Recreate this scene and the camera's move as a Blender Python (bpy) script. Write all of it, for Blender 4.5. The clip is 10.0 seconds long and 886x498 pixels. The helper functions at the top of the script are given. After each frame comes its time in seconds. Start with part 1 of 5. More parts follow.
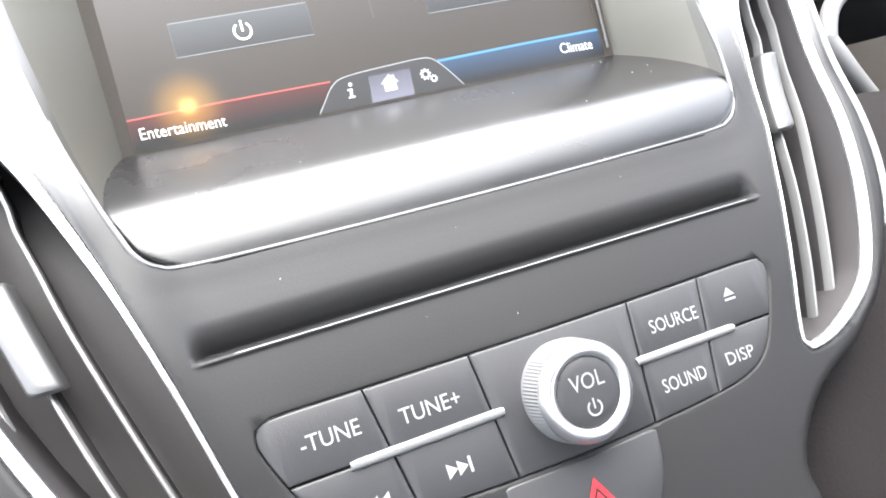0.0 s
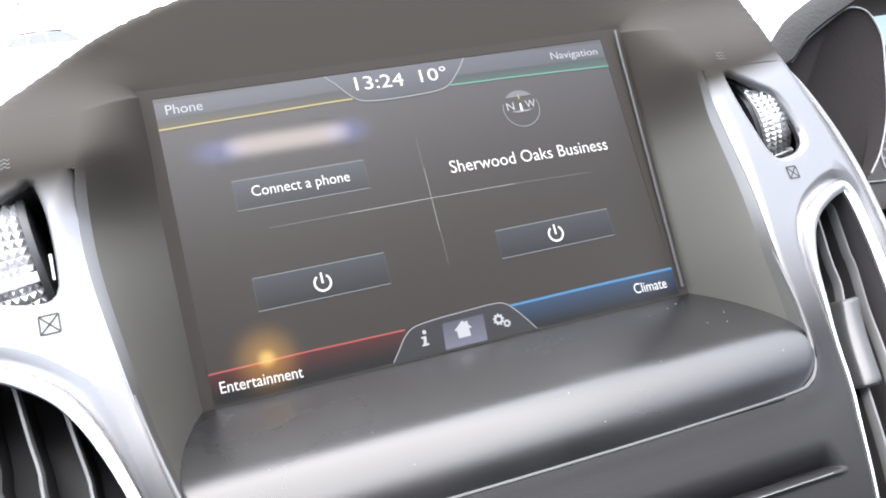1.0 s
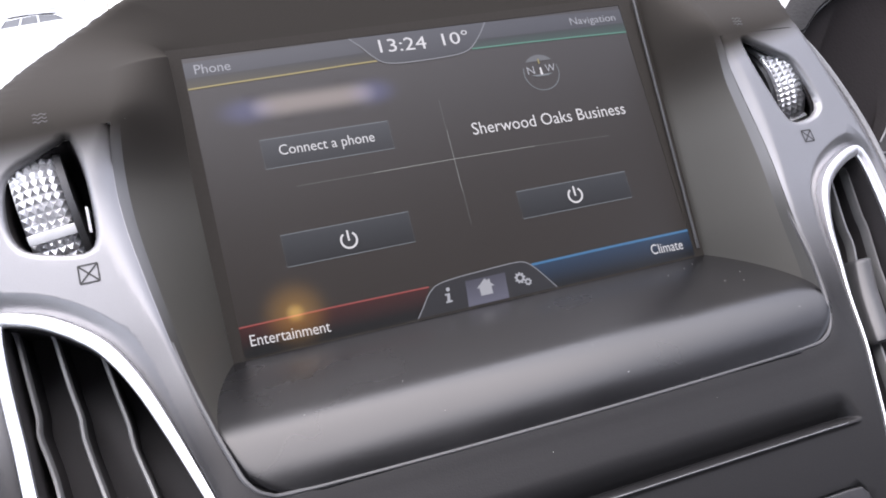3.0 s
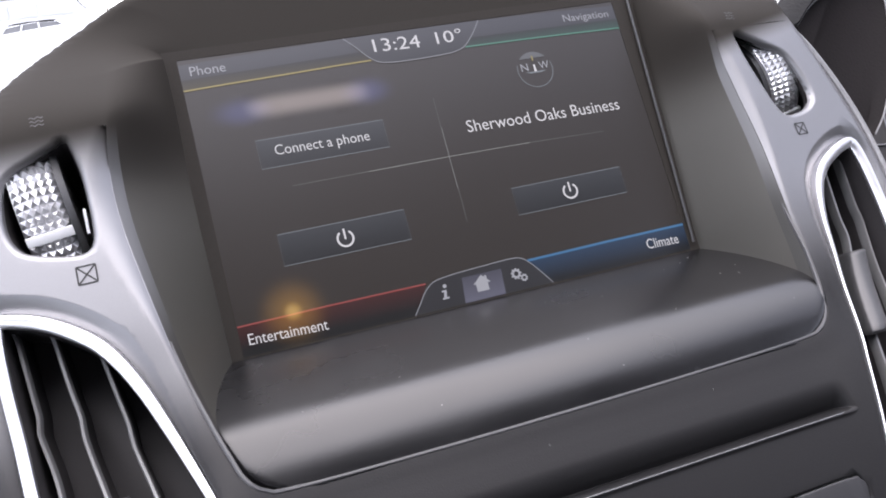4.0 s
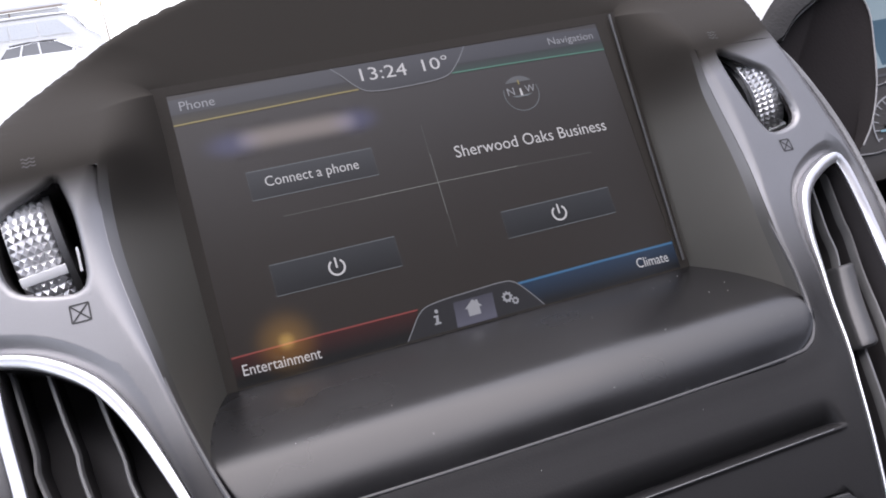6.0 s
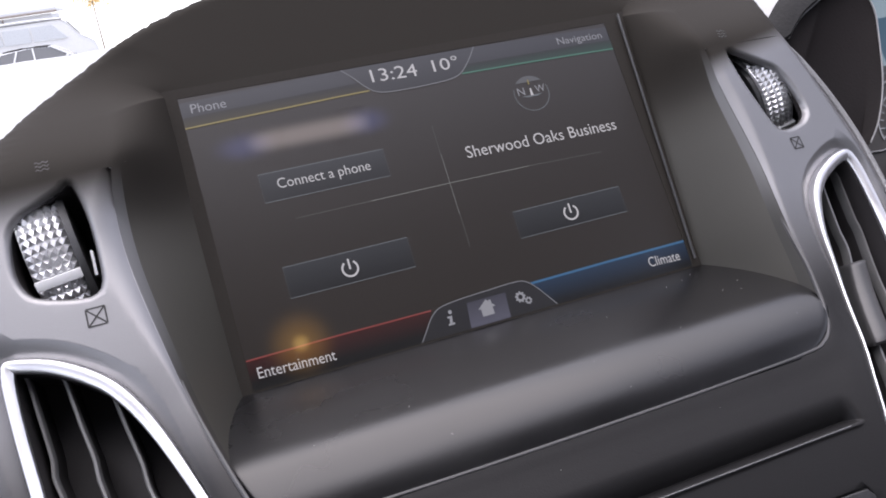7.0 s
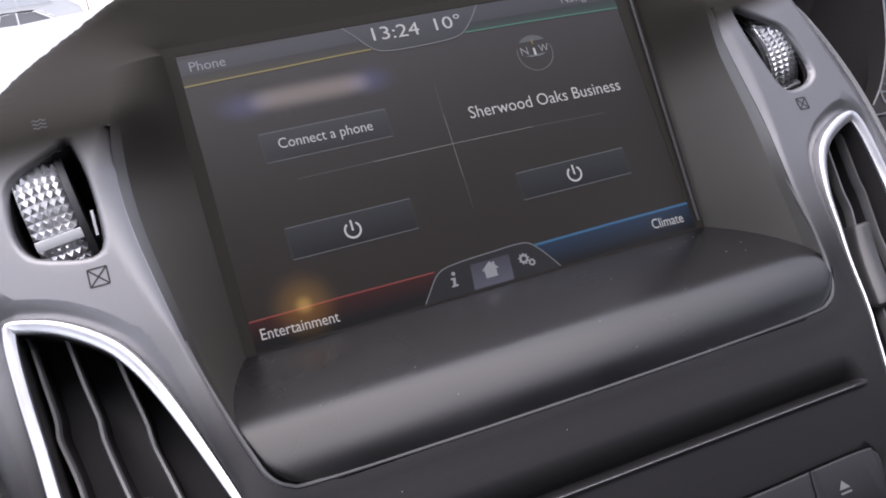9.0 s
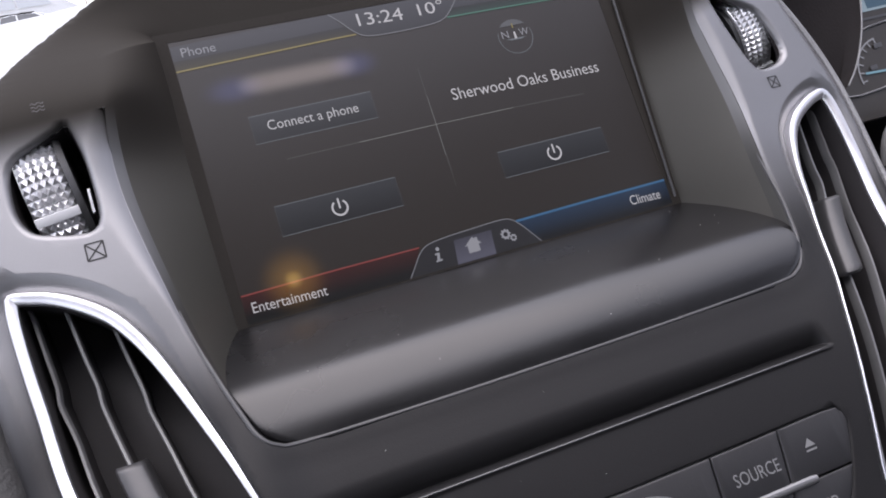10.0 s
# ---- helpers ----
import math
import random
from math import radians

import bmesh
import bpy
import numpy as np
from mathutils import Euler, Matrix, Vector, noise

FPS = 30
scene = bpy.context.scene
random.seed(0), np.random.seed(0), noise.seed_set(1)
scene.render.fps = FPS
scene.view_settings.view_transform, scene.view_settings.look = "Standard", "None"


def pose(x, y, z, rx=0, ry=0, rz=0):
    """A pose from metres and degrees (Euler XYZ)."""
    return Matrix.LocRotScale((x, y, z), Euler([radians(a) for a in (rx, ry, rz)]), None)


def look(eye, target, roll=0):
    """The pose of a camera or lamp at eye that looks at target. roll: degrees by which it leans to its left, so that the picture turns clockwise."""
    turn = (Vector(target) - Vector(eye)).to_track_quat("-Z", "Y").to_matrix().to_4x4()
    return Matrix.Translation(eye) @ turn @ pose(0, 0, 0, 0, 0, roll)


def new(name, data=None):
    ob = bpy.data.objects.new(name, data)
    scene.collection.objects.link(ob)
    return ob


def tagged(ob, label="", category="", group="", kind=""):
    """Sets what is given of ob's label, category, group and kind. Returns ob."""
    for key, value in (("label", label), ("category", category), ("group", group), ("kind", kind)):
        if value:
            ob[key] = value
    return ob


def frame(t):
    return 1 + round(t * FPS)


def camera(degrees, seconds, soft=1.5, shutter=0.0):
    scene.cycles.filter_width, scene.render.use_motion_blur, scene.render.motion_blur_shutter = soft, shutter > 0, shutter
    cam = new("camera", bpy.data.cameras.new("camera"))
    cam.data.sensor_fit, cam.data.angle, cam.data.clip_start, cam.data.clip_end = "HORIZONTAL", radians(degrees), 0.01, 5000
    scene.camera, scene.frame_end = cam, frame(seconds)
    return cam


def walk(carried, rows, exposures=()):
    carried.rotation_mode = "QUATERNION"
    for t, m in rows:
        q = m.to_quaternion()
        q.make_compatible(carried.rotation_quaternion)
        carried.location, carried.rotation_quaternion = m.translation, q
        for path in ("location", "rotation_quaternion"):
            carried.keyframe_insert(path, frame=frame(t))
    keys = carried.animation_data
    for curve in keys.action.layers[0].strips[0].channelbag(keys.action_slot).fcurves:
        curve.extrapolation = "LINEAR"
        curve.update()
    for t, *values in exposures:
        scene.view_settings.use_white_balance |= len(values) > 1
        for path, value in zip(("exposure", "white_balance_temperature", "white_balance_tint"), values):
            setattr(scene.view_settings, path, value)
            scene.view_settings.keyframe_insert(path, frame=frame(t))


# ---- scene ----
import mathutils
from mathutils import geometry

cam = camera(56.6, 10.0, soft=1.8)
ROWS = [
    (0.0, -0.0948, -0.2884, 1.0191, 62.49, 4.44, -24.73),
    (0.3, -0.0911, -0.2846, 1.0353, 66.52, 5.07, -23.43),
    (0.5, -0.0767, -0.2881, 1.0487, 68.56, 6.15, -19.57),
    (0.7, -0.0833, -0.2812, 1.0572, 70.53, 5.99, -20.05),
    (0.8, -0.0849, -0.2803, 1.0594, 71.03, 5.79, -19.81),
    (1.0, -0.0845, -0.2754, 1.0597, 71.32, 5.51, -19.50),
    (1.5, -0.0951, -0.2725, 1.0613, 71.91, 5.13, -19.57),
    (2.0, -0.0969, -0.2762, 1.0547, 70.69, 4.87, -19.54),
    (2.5, -0.0985, -0.2784, 1.0536, 70.38, 4.90, -19.74),
    (4.0, -0.0965, -0.2828, 1.0524, 70.41, 6.00, -19.92),
    (4.5, -0.0964, -0.2833, 1.0538, 70.40, 6.37, -20.13),
    (5.0, -0.0939, -0.2833, 1.0573, 70.51, 6.79, -20.20),
    (5.5, -0.0906, -0.2861, 1.0586, 70.76, 7.22, -20.08),
    (7.0, -0.0972, -0.2832, 1.0586, 71.10, 7.90, -20.58),
    (7.5, -0.1010, -0.2812, 1.0604, 70.36, 7.79, -20.88),
    (8.0, -0.1035, -0.2742, 1.0609, 69.37, 7.41, -21.26),
    (8.5, -0.1026, -0.2767, 1.0582, 69.01, 7.47, -21.34),
    (9.0, -0.1014, -0.2801, 1.0560, 68.83, 7.67, -21.21),
    (9.5, -0.1000, -0.2843, 1.0503, 68.93, 8.04, -21.07),
    (10.0, -0.1005, -0.2951, 1.0522, 68.59, 8.35, -21.29),
]
EXPOSURES = [(0.0, 4.08, 6900, 9), (0.5, 3.46, 6800, 10), (1.0, 3.12, 6700, 11), (1.5, 2.9, 6700, 13), (2.0, 2.57, 6700, 14), (2.5, 2.31, 6700, 16), (4.0, 2.02, 6650, 18), (4.5, 1.95, 6650, 18), (5.5, 1.76, 6650, 18), (7.0, 1.54, 6700, 19), (7.5, 1.5, 6700, 19), (9.0, 1.43, 6650, 19), (10.0, 1.46, 6650, 19)]
walk(cam, [(t, pose(x, y, z, rx, ry, rz)) for t, x, y, z, rx, ry, rz in ROWS], EXPOSURES)

# ---- light: a bright overcast day outside the car ----
world = bpy.data.worlds.new("overcast_sky")
scene.world = world
world.use_nodes = True
wn = world.node_tree.nodes
wl = world.node_tree.links
sky = wn.new("ShaderNodeTexSky")
sky.sky_type = "NISHITA"
sky.sun_disc = False
sky.sun_elevation = radians(79)
sky.sun_rotation = radians(-16)
sky.air_density, sky.dust_density, sky.ozone_density = 1.0, 1.0, 1.0
wn["Background"].inputs["Strength"].default_value = 0.15
cloud = wn.new("ShaderNodeHueSaturation")
cloud.inputs["Saturation"].default_value = 0.4
way = wn.new("ShaderNodeTexCoord")
dip = wn.new("ShaderNodeVectorMath")
dip.operation = "ADD"
dip.inputs[1].default_value = (0.0, 0.0, 0.09)
wl.new(way.outputs["Generated"], dip.inputs[0])
wl.new(dip.outputs["Vector"], sky.inputs["Vector"])
wl.new(sky.outputs["Color"], cloud.inputs["Color"])
wl.new(cloud.outputs["Color"], wn["Background"].inputs["Color"])
sun_data = bpy.data.lights.new("sun", "SUN")
sun_data.energy, sun_data.angle, sun_data.color = 0.78, radians(96), (0.93, 0.97, 1.0)
sun = new("sun", sun_data)
sun.matrix_world = look((-1.3, 1.4, 9.5), (0, 0, 0))


# ---- materials ----
def material(name, colour, rough, metal=0.0, spec=0.5, grain=0.0, grain_scale=900.0, vary=0.15, smudge=0.12, coat=0.0):
    """A surface with fine grain relief, broad smudges in its gloss and a slight mottling of its colour."""
    m = bpy.data.materials.new(name)
    m.use_nodes = True
    n, l = m.node_tree.nodes, m.node_tree.links
    b = n["Principled BSDF"]
    b.inputs["Metallic"].default_value = metal
    b.inputs["Specular IOR Level"].default_value = spec
    b.inputs["Coat Weight"].default_value = coat
    b.inputs["Coat Roughness"].default_value = 0.12
    co = n.new("ShaderNodeTexCoord")
    big = n.new("ShaderNodeTexNoise")
    big.inputs["Scale"].default_value = 18.0
    big.inputs["Detail"].default_value = 5.0
    l.new(co.outputs["Object"], big.inputs["Vector"])
    fine = n.new("ShaderNodeTexNoise")
    fine.inputs["Scale"].default_value = grain_scale
    fine.inputs["Detail"].default_value = 3.0
    l.new(co.outputs["Object"], fine.inputs["Vector"])
    mix = n.new("ShaderNodeMix")
    mix.data_type = "RGBA"
    mix.inputs["A"].default_value = (*[c * (1 - vary) for c in colour], 1)
    mix.inputs["B"].default_value = (*[min(1, c * (1 + vary)) for c in colour], 1)
    add = n.new("ShaderNodeMath")
    add.operation = "MULTIPLY_ADD"
    add.inputs[1].default_value = 0.5
    l.new(fine.outputs["Fac"], add.inputs[0])
    half = n.new("ShaderNodeMath")
    half.operation = "MULTIPLY"
    half.inputs[1].default_value = 0.5
    l.new(big.outputs["Fac"], half.inputs[0])
    l.new(half.outputs[0], add.inputs[2])
    l.new(add.outputs[0], mix.inputs["Factor"])
    l.new(mix.outputs["Result"], b.inputs["Base Color"])
    ramp = n.new("ShaderNodeMapRange")
    ramp.inputs["To Min"].default_value = max(0.02, rough - smudge)
    ramp.inputs["To Max"].default_value = min(1.0, rough + smudge)
    l.new(big.outputs["Fac"], ramp.inputs["Value"])
    l.new(ramp.outputs["Result"], b.inputs["Roughness"])
    if grain:
        bump = n.new("ShaderNodeBump")
        bump.inputs["Strength"].default_value = grain
        bump.inputs["Distance"].default_value = 0.0004
        l.new(fine.outputs["Fac"], bump.inputs["Height"])
        l.new(bump.outputs["Normal"], b.inputs["Normal"])
    return m


def glow(name, colour, strength, axis=None, lo=0.0, hi=1.0, fade=1.0):
    """A lit patch of the display; with an axis it fades along that axis of the object from lo to hi (metres)."""
    m = bpy.data.materials.new(name)
    m.use_nodes = True
    n, l = m.node_tree.nodes, m.node_tree.links
    b = n["Principled BSDF"]
    b.inputs["Base Color"].default_value = (0.012, 0.012, 0.012, 1)
    b.inputs["Roughness"].default_value = 0.32
    b.inputs["Emission Color"].default_value = (*colour, 1)
    b.inputs["Emission Strength"].default_value = strength
    if axis is not None:
        co = n.new("ShaderNodeTexCoord")
        sep = n.new("ShaderNodeSeparateXYZ")
        l.new(co.outputs["Object"], sep.inputs[0])
        r = n.new("ShaderNodeMapRange")
        r.inputs["From Min"].default_value = lo
        r.inputs["From Max"].default_value = hi
        r.inputs["To Min"].default_value = strength
        r.inputs["To Max"].default_value = strength * (1 - fade)
        l.new(sep.outputs["XYZ".index(axis)], r.inputs["Value"])
        l.new(r.outputs["Result"], b.inputs["Emission Strength"])
    return m


def soft_glow(name, colour, strength, base, square=2.0):
    """A blurred patch of light on the display: it dies away towards the rim of its unit disc (generated coordinates), over the dark glass."""
    m = bpy.data.materials.new(name)
    m.use_nodes = True
    n, l = m.node_tree.nodes, m.node_tree.links
    out = n["Material Output"]
    co = n.new("ShaderNodeTexCoord")
    mp = n.new("ShaderNodeMapping")
    mp.inputs["Location"].default_value = (-1, 0, -1)
    mp.inputs["Scale"].default_value = (2, 0, 2)
    l.new(co.outputs["Generated"], mp.inputs["Vector"])
    ab = n.new("ShaderNodeVectorMath")
    ab.operation = "ABSOLUTE"
    l.new(mp.outputs["Vector"], ab.inputs[0])
    sp = n.new("ShaderNodeSeparateXYZ")
    l.new(ab.outputs["Vector"], sp.inputs[0])
    px, pz = n.new("ShaderNodeMath"), n.new("ShaderNodeMath")
    px.operation = pz.operation = "POWER"
    px.inputs[1].default_value, pz.inputs[1].default_value = square, 2.0
    l.new(sp.outputs["X"], px.inputs[0])
    l.new(sp.outputs["Z"], pz.inputs[0])
    both = n.new("ShaderNodeMath")
    both.operation = "ADD"
    l.new(px.outputs[0], both.inputs[0])
    l.new(pz.outputs[0], both.inputs[1])
    ln = n.new("ShaderNodeMath")
    ln.operation = "SQRT"
    l.new(both.outputs[0], ln.inputs[0])
    r = n.new("ShaderNodeMapRange")
    r.interpolation_type = "SMOOTHERSTEP"
    r.inputs["From Min"].default_value = 0.0
    r.inputs["From Max"].default_value = 1.0
    r.inputs["To Min"].default_value = 1.0
    r.inputs["To Max"].default_value = 0.0
    l.new(ln.outputs["Value"], r.inputs["Value"])
    em = n.new("ShaderNodeEmission")
    em.inputs["Color"].default_value = (*colour, 1)
    em.inputs["Strength"].default_value = strength
    tr = n.new("ShaderNodeBsdfTransparent")
    ad = n.new("ShaderNodeAddShader")
    sc = n.new("ShaderNodeMath")
    sc.operation = "MULTIPLY"
    sc.inputs[1].default_value = base * strength
    l.new(r.outputs["Result"], sc.inputs[0])
    l.new(sc.outputs[0], em.inputs["Strength"])
    l.new(tr.outputs[0], ad.inputs[0])
    l.new(em.outputs[0], ad.inputs[1])
    l.new(ad.outputs[0], out.inputs["Surface"])
    return m


def shade_ramp(name, base, hi, lo, foot, spec=0.36, rough=0.5, slope=0.0, start=0.0):
    """Base paint darkened between two heights of the object (metres): shade put into its colour."""
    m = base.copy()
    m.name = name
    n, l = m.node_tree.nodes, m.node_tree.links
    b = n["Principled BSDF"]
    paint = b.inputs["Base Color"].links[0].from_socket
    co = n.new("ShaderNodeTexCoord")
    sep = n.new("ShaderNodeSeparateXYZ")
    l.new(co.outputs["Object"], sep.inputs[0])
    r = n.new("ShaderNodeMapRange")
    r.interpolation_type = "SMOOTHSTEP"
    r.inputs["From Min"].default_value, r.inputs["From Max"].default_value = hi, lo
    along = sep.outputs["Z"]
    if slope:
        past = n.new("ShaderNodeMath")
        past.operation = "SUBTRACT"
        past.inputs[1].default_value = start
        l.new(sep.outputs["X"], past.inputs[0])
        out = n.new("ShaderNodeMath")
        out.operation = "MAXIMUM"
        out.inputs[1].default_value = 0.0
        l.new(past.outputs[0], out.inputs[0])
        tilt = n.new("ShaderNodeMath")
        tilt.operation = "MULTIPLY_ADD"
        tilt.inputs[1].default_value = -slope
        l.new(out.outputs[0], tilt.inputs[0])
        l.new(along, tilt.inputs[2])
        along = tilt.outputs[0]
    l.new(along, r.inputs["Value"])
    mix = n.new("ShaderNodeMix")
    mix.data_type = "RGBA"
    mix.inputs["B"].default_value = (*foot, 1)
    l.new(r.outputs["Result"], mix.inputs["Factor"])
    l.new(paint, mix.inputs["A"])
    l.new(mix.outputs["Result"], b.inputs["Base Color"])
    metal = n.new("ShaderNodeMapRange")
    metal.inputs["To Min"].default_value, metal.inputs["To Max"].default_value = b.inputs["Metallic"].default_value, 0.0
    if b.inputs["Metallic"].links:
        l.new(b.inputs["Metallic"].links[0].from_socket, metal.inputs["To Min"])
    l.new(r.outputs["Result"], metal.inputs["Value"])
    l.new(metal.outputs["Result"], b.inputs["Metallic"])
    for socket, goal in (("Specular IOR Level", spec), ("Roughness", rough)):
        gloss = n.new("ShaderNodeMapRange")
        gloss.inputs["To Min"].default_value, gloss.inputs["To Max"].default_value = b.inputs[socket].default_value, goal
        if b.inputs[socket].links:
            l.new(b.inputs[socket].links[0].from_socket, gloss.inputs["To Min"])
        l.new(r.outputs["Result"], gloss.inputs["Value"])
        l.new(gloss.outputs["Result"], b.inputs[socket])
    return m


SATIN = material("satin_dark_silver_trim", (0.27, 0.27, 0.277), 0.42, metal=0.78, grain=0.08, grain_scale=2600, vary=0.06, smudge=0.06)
# Ramps paint the trim's shade: darker at the foot, and upward into the brow's black.
FADE = shade_ramp("satin_silver_trim_painted_foot_shade", SATIN, 0.188, 0.138, (0.0162, 0.0158, 0.0164), 0.3, 0.52)
FADE_DRIVER = shade_ramp("satin_silver_trim_slanting_painted_shade", FADE, 0.232, 0.243, (0.0265, 0.0232, 0.0192), 0.2, 0.8, 0.25, 0.112)
FADE = shade_ramp("satin_silver_trim_painted_head_and_foot_shade", FADE, 0.2285, 0.2465, (0.0265, 0.0232, 0.0192), 0.2, 0.8)
HOODPAD = material("grained_hood_pad", (0.016, 0.016, 0.0165), 0.65, spec=0.2, grain=0.9, grain_scale=600, vary=0.25)
# Pale base colour paints the sky's glare onto the black dash and hood tops.
PADTOP = material("grained_dash_top_painted_glare", (0.4, 0.4, 0.395), 0.4, grain=0.6, grain_scale=700, vary=0.2)
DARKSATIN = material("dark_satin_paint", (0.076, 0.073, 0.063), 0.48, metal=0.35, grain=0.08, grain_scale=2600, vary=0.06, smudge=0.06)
# Recess shade painted in: half-dark rim, darker at head and foot; wall darker upward.
HALFSHADE = material("half_shaded_satin", (0.15, 0.15, 0.15), 0.46, metal=0.55, grain=0.08, grain_scale=2600, vary=0.06, smudge=0.06)
RIM = shade_ramp("satin_recess_rim_foot_shade", HALFSHADE, 0.2, 0.17, (0.05, 0.049, 0.045), 0.3, 0.5)
RIM = shade_ramp("satin_recess_rim_painted_shade", RIM, 0.2285, 0.2465, (0.0265, 0.0232, 0.0192), 0.2, 0.8)
WALL = shade_ramp("satin_recess_wall_painted_shade", DARKSATIN, 0.21, 0.246, (0.0265, 0.0232, 0.0192), 0.2, 0.8)
FASCIA = material("charcoal_fascia_plastic", (0.0162, 0.0158, 0.0164), 0.52, spec=0.3, grain=0.12, grain_scale=2200, vary=0.1, smudge=0.06)
LEDGE = material("smooth_charcoal_ledge_plastic", (0.007, 0.007, 0.0078), 0.25, spec=0.68, grain=0.06, grain_scale=2400, vary=0.15, smudge=0.13)
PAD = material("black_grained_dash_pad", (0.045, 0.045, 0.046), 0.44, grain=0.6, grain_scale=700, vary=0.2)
BLACK = material("black_duct_plastic", (0.035, 0.032, 0.033), 0.6, vary=0.2)
SLAT = material("dark_slat_plastic", (0.19, 0.19, 0.19), 0.4, metal=0.2, vary=0.1)
TAB = material("grey_tab_plastic", (0.085, 0.085, 0.087), 0.38, metal=0.3, vary=0.1)
EDGING = material("pale_grained_edging", (0.3, 0.3, 0.305), 0.5, metal=0.3, grain=0.9, grain_scale=900, vary=0.4)
CHROME = material("satin_chrome", (0.88, 0.88, 0.9), 0.33, metal=1.0, vary=0.03, smudge=0.06)
KNURL = material("bright_knurled_chrome", (0.78, 0.78, 0.79), 0.3, metal=0.85, vary=0.03, smudge=0.05)
BUTTON = material("dark_button_rubber", (0.03, 0.03, 0.032), 0.48, grain=0.1, grain_scale=2000, vary=0.1)
PRINT = material("pale_printed_legend", (0.25, 0.256, 0.256), 0.5, vary=0.05)
MARK = material("dark_printed_mark", (0.03, 0.03, 0.03), 0.5, vary=0.05)
RED = material("red_printed_triangle", (0.62, 0.02, 0.03), 0.45, vary=0.1)
SILVERBAR = material("silver_painted_bar", (0.27, 0.27, 0.274), 0.34, metal=0.6, vary=0.05)
# White colour carries the light that the flat tread bar catches.
WHITEBAR = material("silver_bar_painted_highlight", (0.88, 0.88, 0.88), 0.4, vary=0.03)
GLASS = material("dark_display_glass", (0.038, 0.0315, 0.025), 0.38, spec=0.5, vary=0.2, smudge=0.08)
BEZEL = material("matt_black_bezel", (0.031, 0.0275, 0.0235), 0.8, spec=0.2, vary=0.2)
DUST = material("pale_dust_speck", (0.6, 0.6, 0.58), 0.9)
BROW = material("smooth_black_brow_plastic", (0.0265, 0.0232, 0.0192), 0.8, spec=0.2, grain=0.25, grain_scale=1500, vary=0.12)
LOWER = material("black_lower_dash_plastic", (0.012, 0.0095, 0.0095), 0.75, spec=0.2, grain=0.4, grain_scale=800, vary=0.2)
LINER = material("grey_headliner_cloth", (0.13, 0.132, 0.138), 0.95, grain=0.5, grain_scale=500)
DARKCLOTH = material("charcoal_seat_cloth", (0.045, 0.045, 0.05), 0.95, grain=0.8, grain_scale=600)
DOORCARD = material("dark_door_trim", (0.04, 0.04, 0.042), 0.6, grain=0.4)
LEAF = material("yellow_autumn_leaf", (0.72, 0.52, 0.2), 0.7, vary=0.3)
BARK = material("grey_brown_bark", (0.3, 0.26, 0.23), 0.9, grain=0.6, grain_scale=60)
PANE = material("pale_window_pane", (0.58, 0.61, 0.63), 0.3, vary=0.1)
ASPHALT = material("pale_car_park_paving", (0.30, 0.295, 0.285), 0.9, grain=0.8, grain_scale=60, vary=0.3)
BLOCKER = material("dark_reflection_blocker", (0.12, 0.115, 0.108), 0.9, grain=0.6, grain_scale=80, vary=0.3)
CARPAINT = material("white_car_paint", (0.75, 0.76, 0.76), 0.3, coat=0.8)
BUILDING = material("pale_rendered_wall", (0.7, 0.72, 0.74), 0.9, vary=0.08)
SILVERPAINT = material("silver_car_paint", (0.45, 0.46, 0.47), 0.3, metal=0.7, coat=0.6)
TYRE = material("tyre_rubber", (0.02, 0.02, 0.02), 0.85, grain=0.5)
WINDOWTINT = material("grey_car_window", (0.19, 0.195, 0.2), 0.2, spec=0.12, smudge=0.03)

# ---- the dashboard's own frame: x across the car, y into the dash, z up along the display, in mm ----
TILT = pose(0, 0, 0.98, -30)


def thing(name, origin, label, category, group="", kind="", base=TILT):
    """An empty at the thing's base (mm in the dashboard's frame) that parents its parts."""
    ob = new(name)
    ob.empty_display_size = 0.02
    ob.matrix_world = base @ Matrix.Translation(Vector(origin) * 0.001)
    ob["origin"] = [float(v) for v in origin]
    return tagged(ob, label, category, group, kind)


def root_of(ob):
    while ob.parent:
        ob = ob.parent
    return ob


def part(name, bm, mat, parent, label="", smooth=40):
    """Links a bmesh, drawn in mm in the dashboard's frame, as one mesh under a thing or a part."""
    off = Vector(root_of(parent)["origin"])
    bm.transform(Matrix.Scale(0.001, 4) @ Matrix.Translation(-off))
    bmesh.ops.recalc_face_normals(bm, faces=bm.faces)
    me = bpy.data.meshes.new(name)
    for f in bm.faces:
        f.smooth = True
    bm.to_mesh(me)
    bm.free()
    me.materials.append(mat)
    if smooth < 180:
        me.set_sharp_from_angle(angle=radians(smooth))
    ob = new(name, me)
    ob.parent = parent
    if label:
        ob["label"] = label
    return ob


def sheet(rows, close_u=False, close_v=False):
    """A bmesh skin over a grid of points (rows of equal length)."""
    bm = bmesh.new()
    vs = [[bm.verts.new(p) for p in r] for r in rows]
    nu, nv = len(rows), len(rows[0])
    for i in range(nu if close_u else nu - 1):
        for j in range(nv if close_v else nv - 1):
            a, b, c, d = vs[i][j], vs[(i + 1) % nu][j], vs[(i + 1) % nu][(j + 1) % nv], vs[i][(j + 1) % nv]
            try:
                bm.faces.new((a, b, c, d))
            except ValueError:
                pass
    return bm


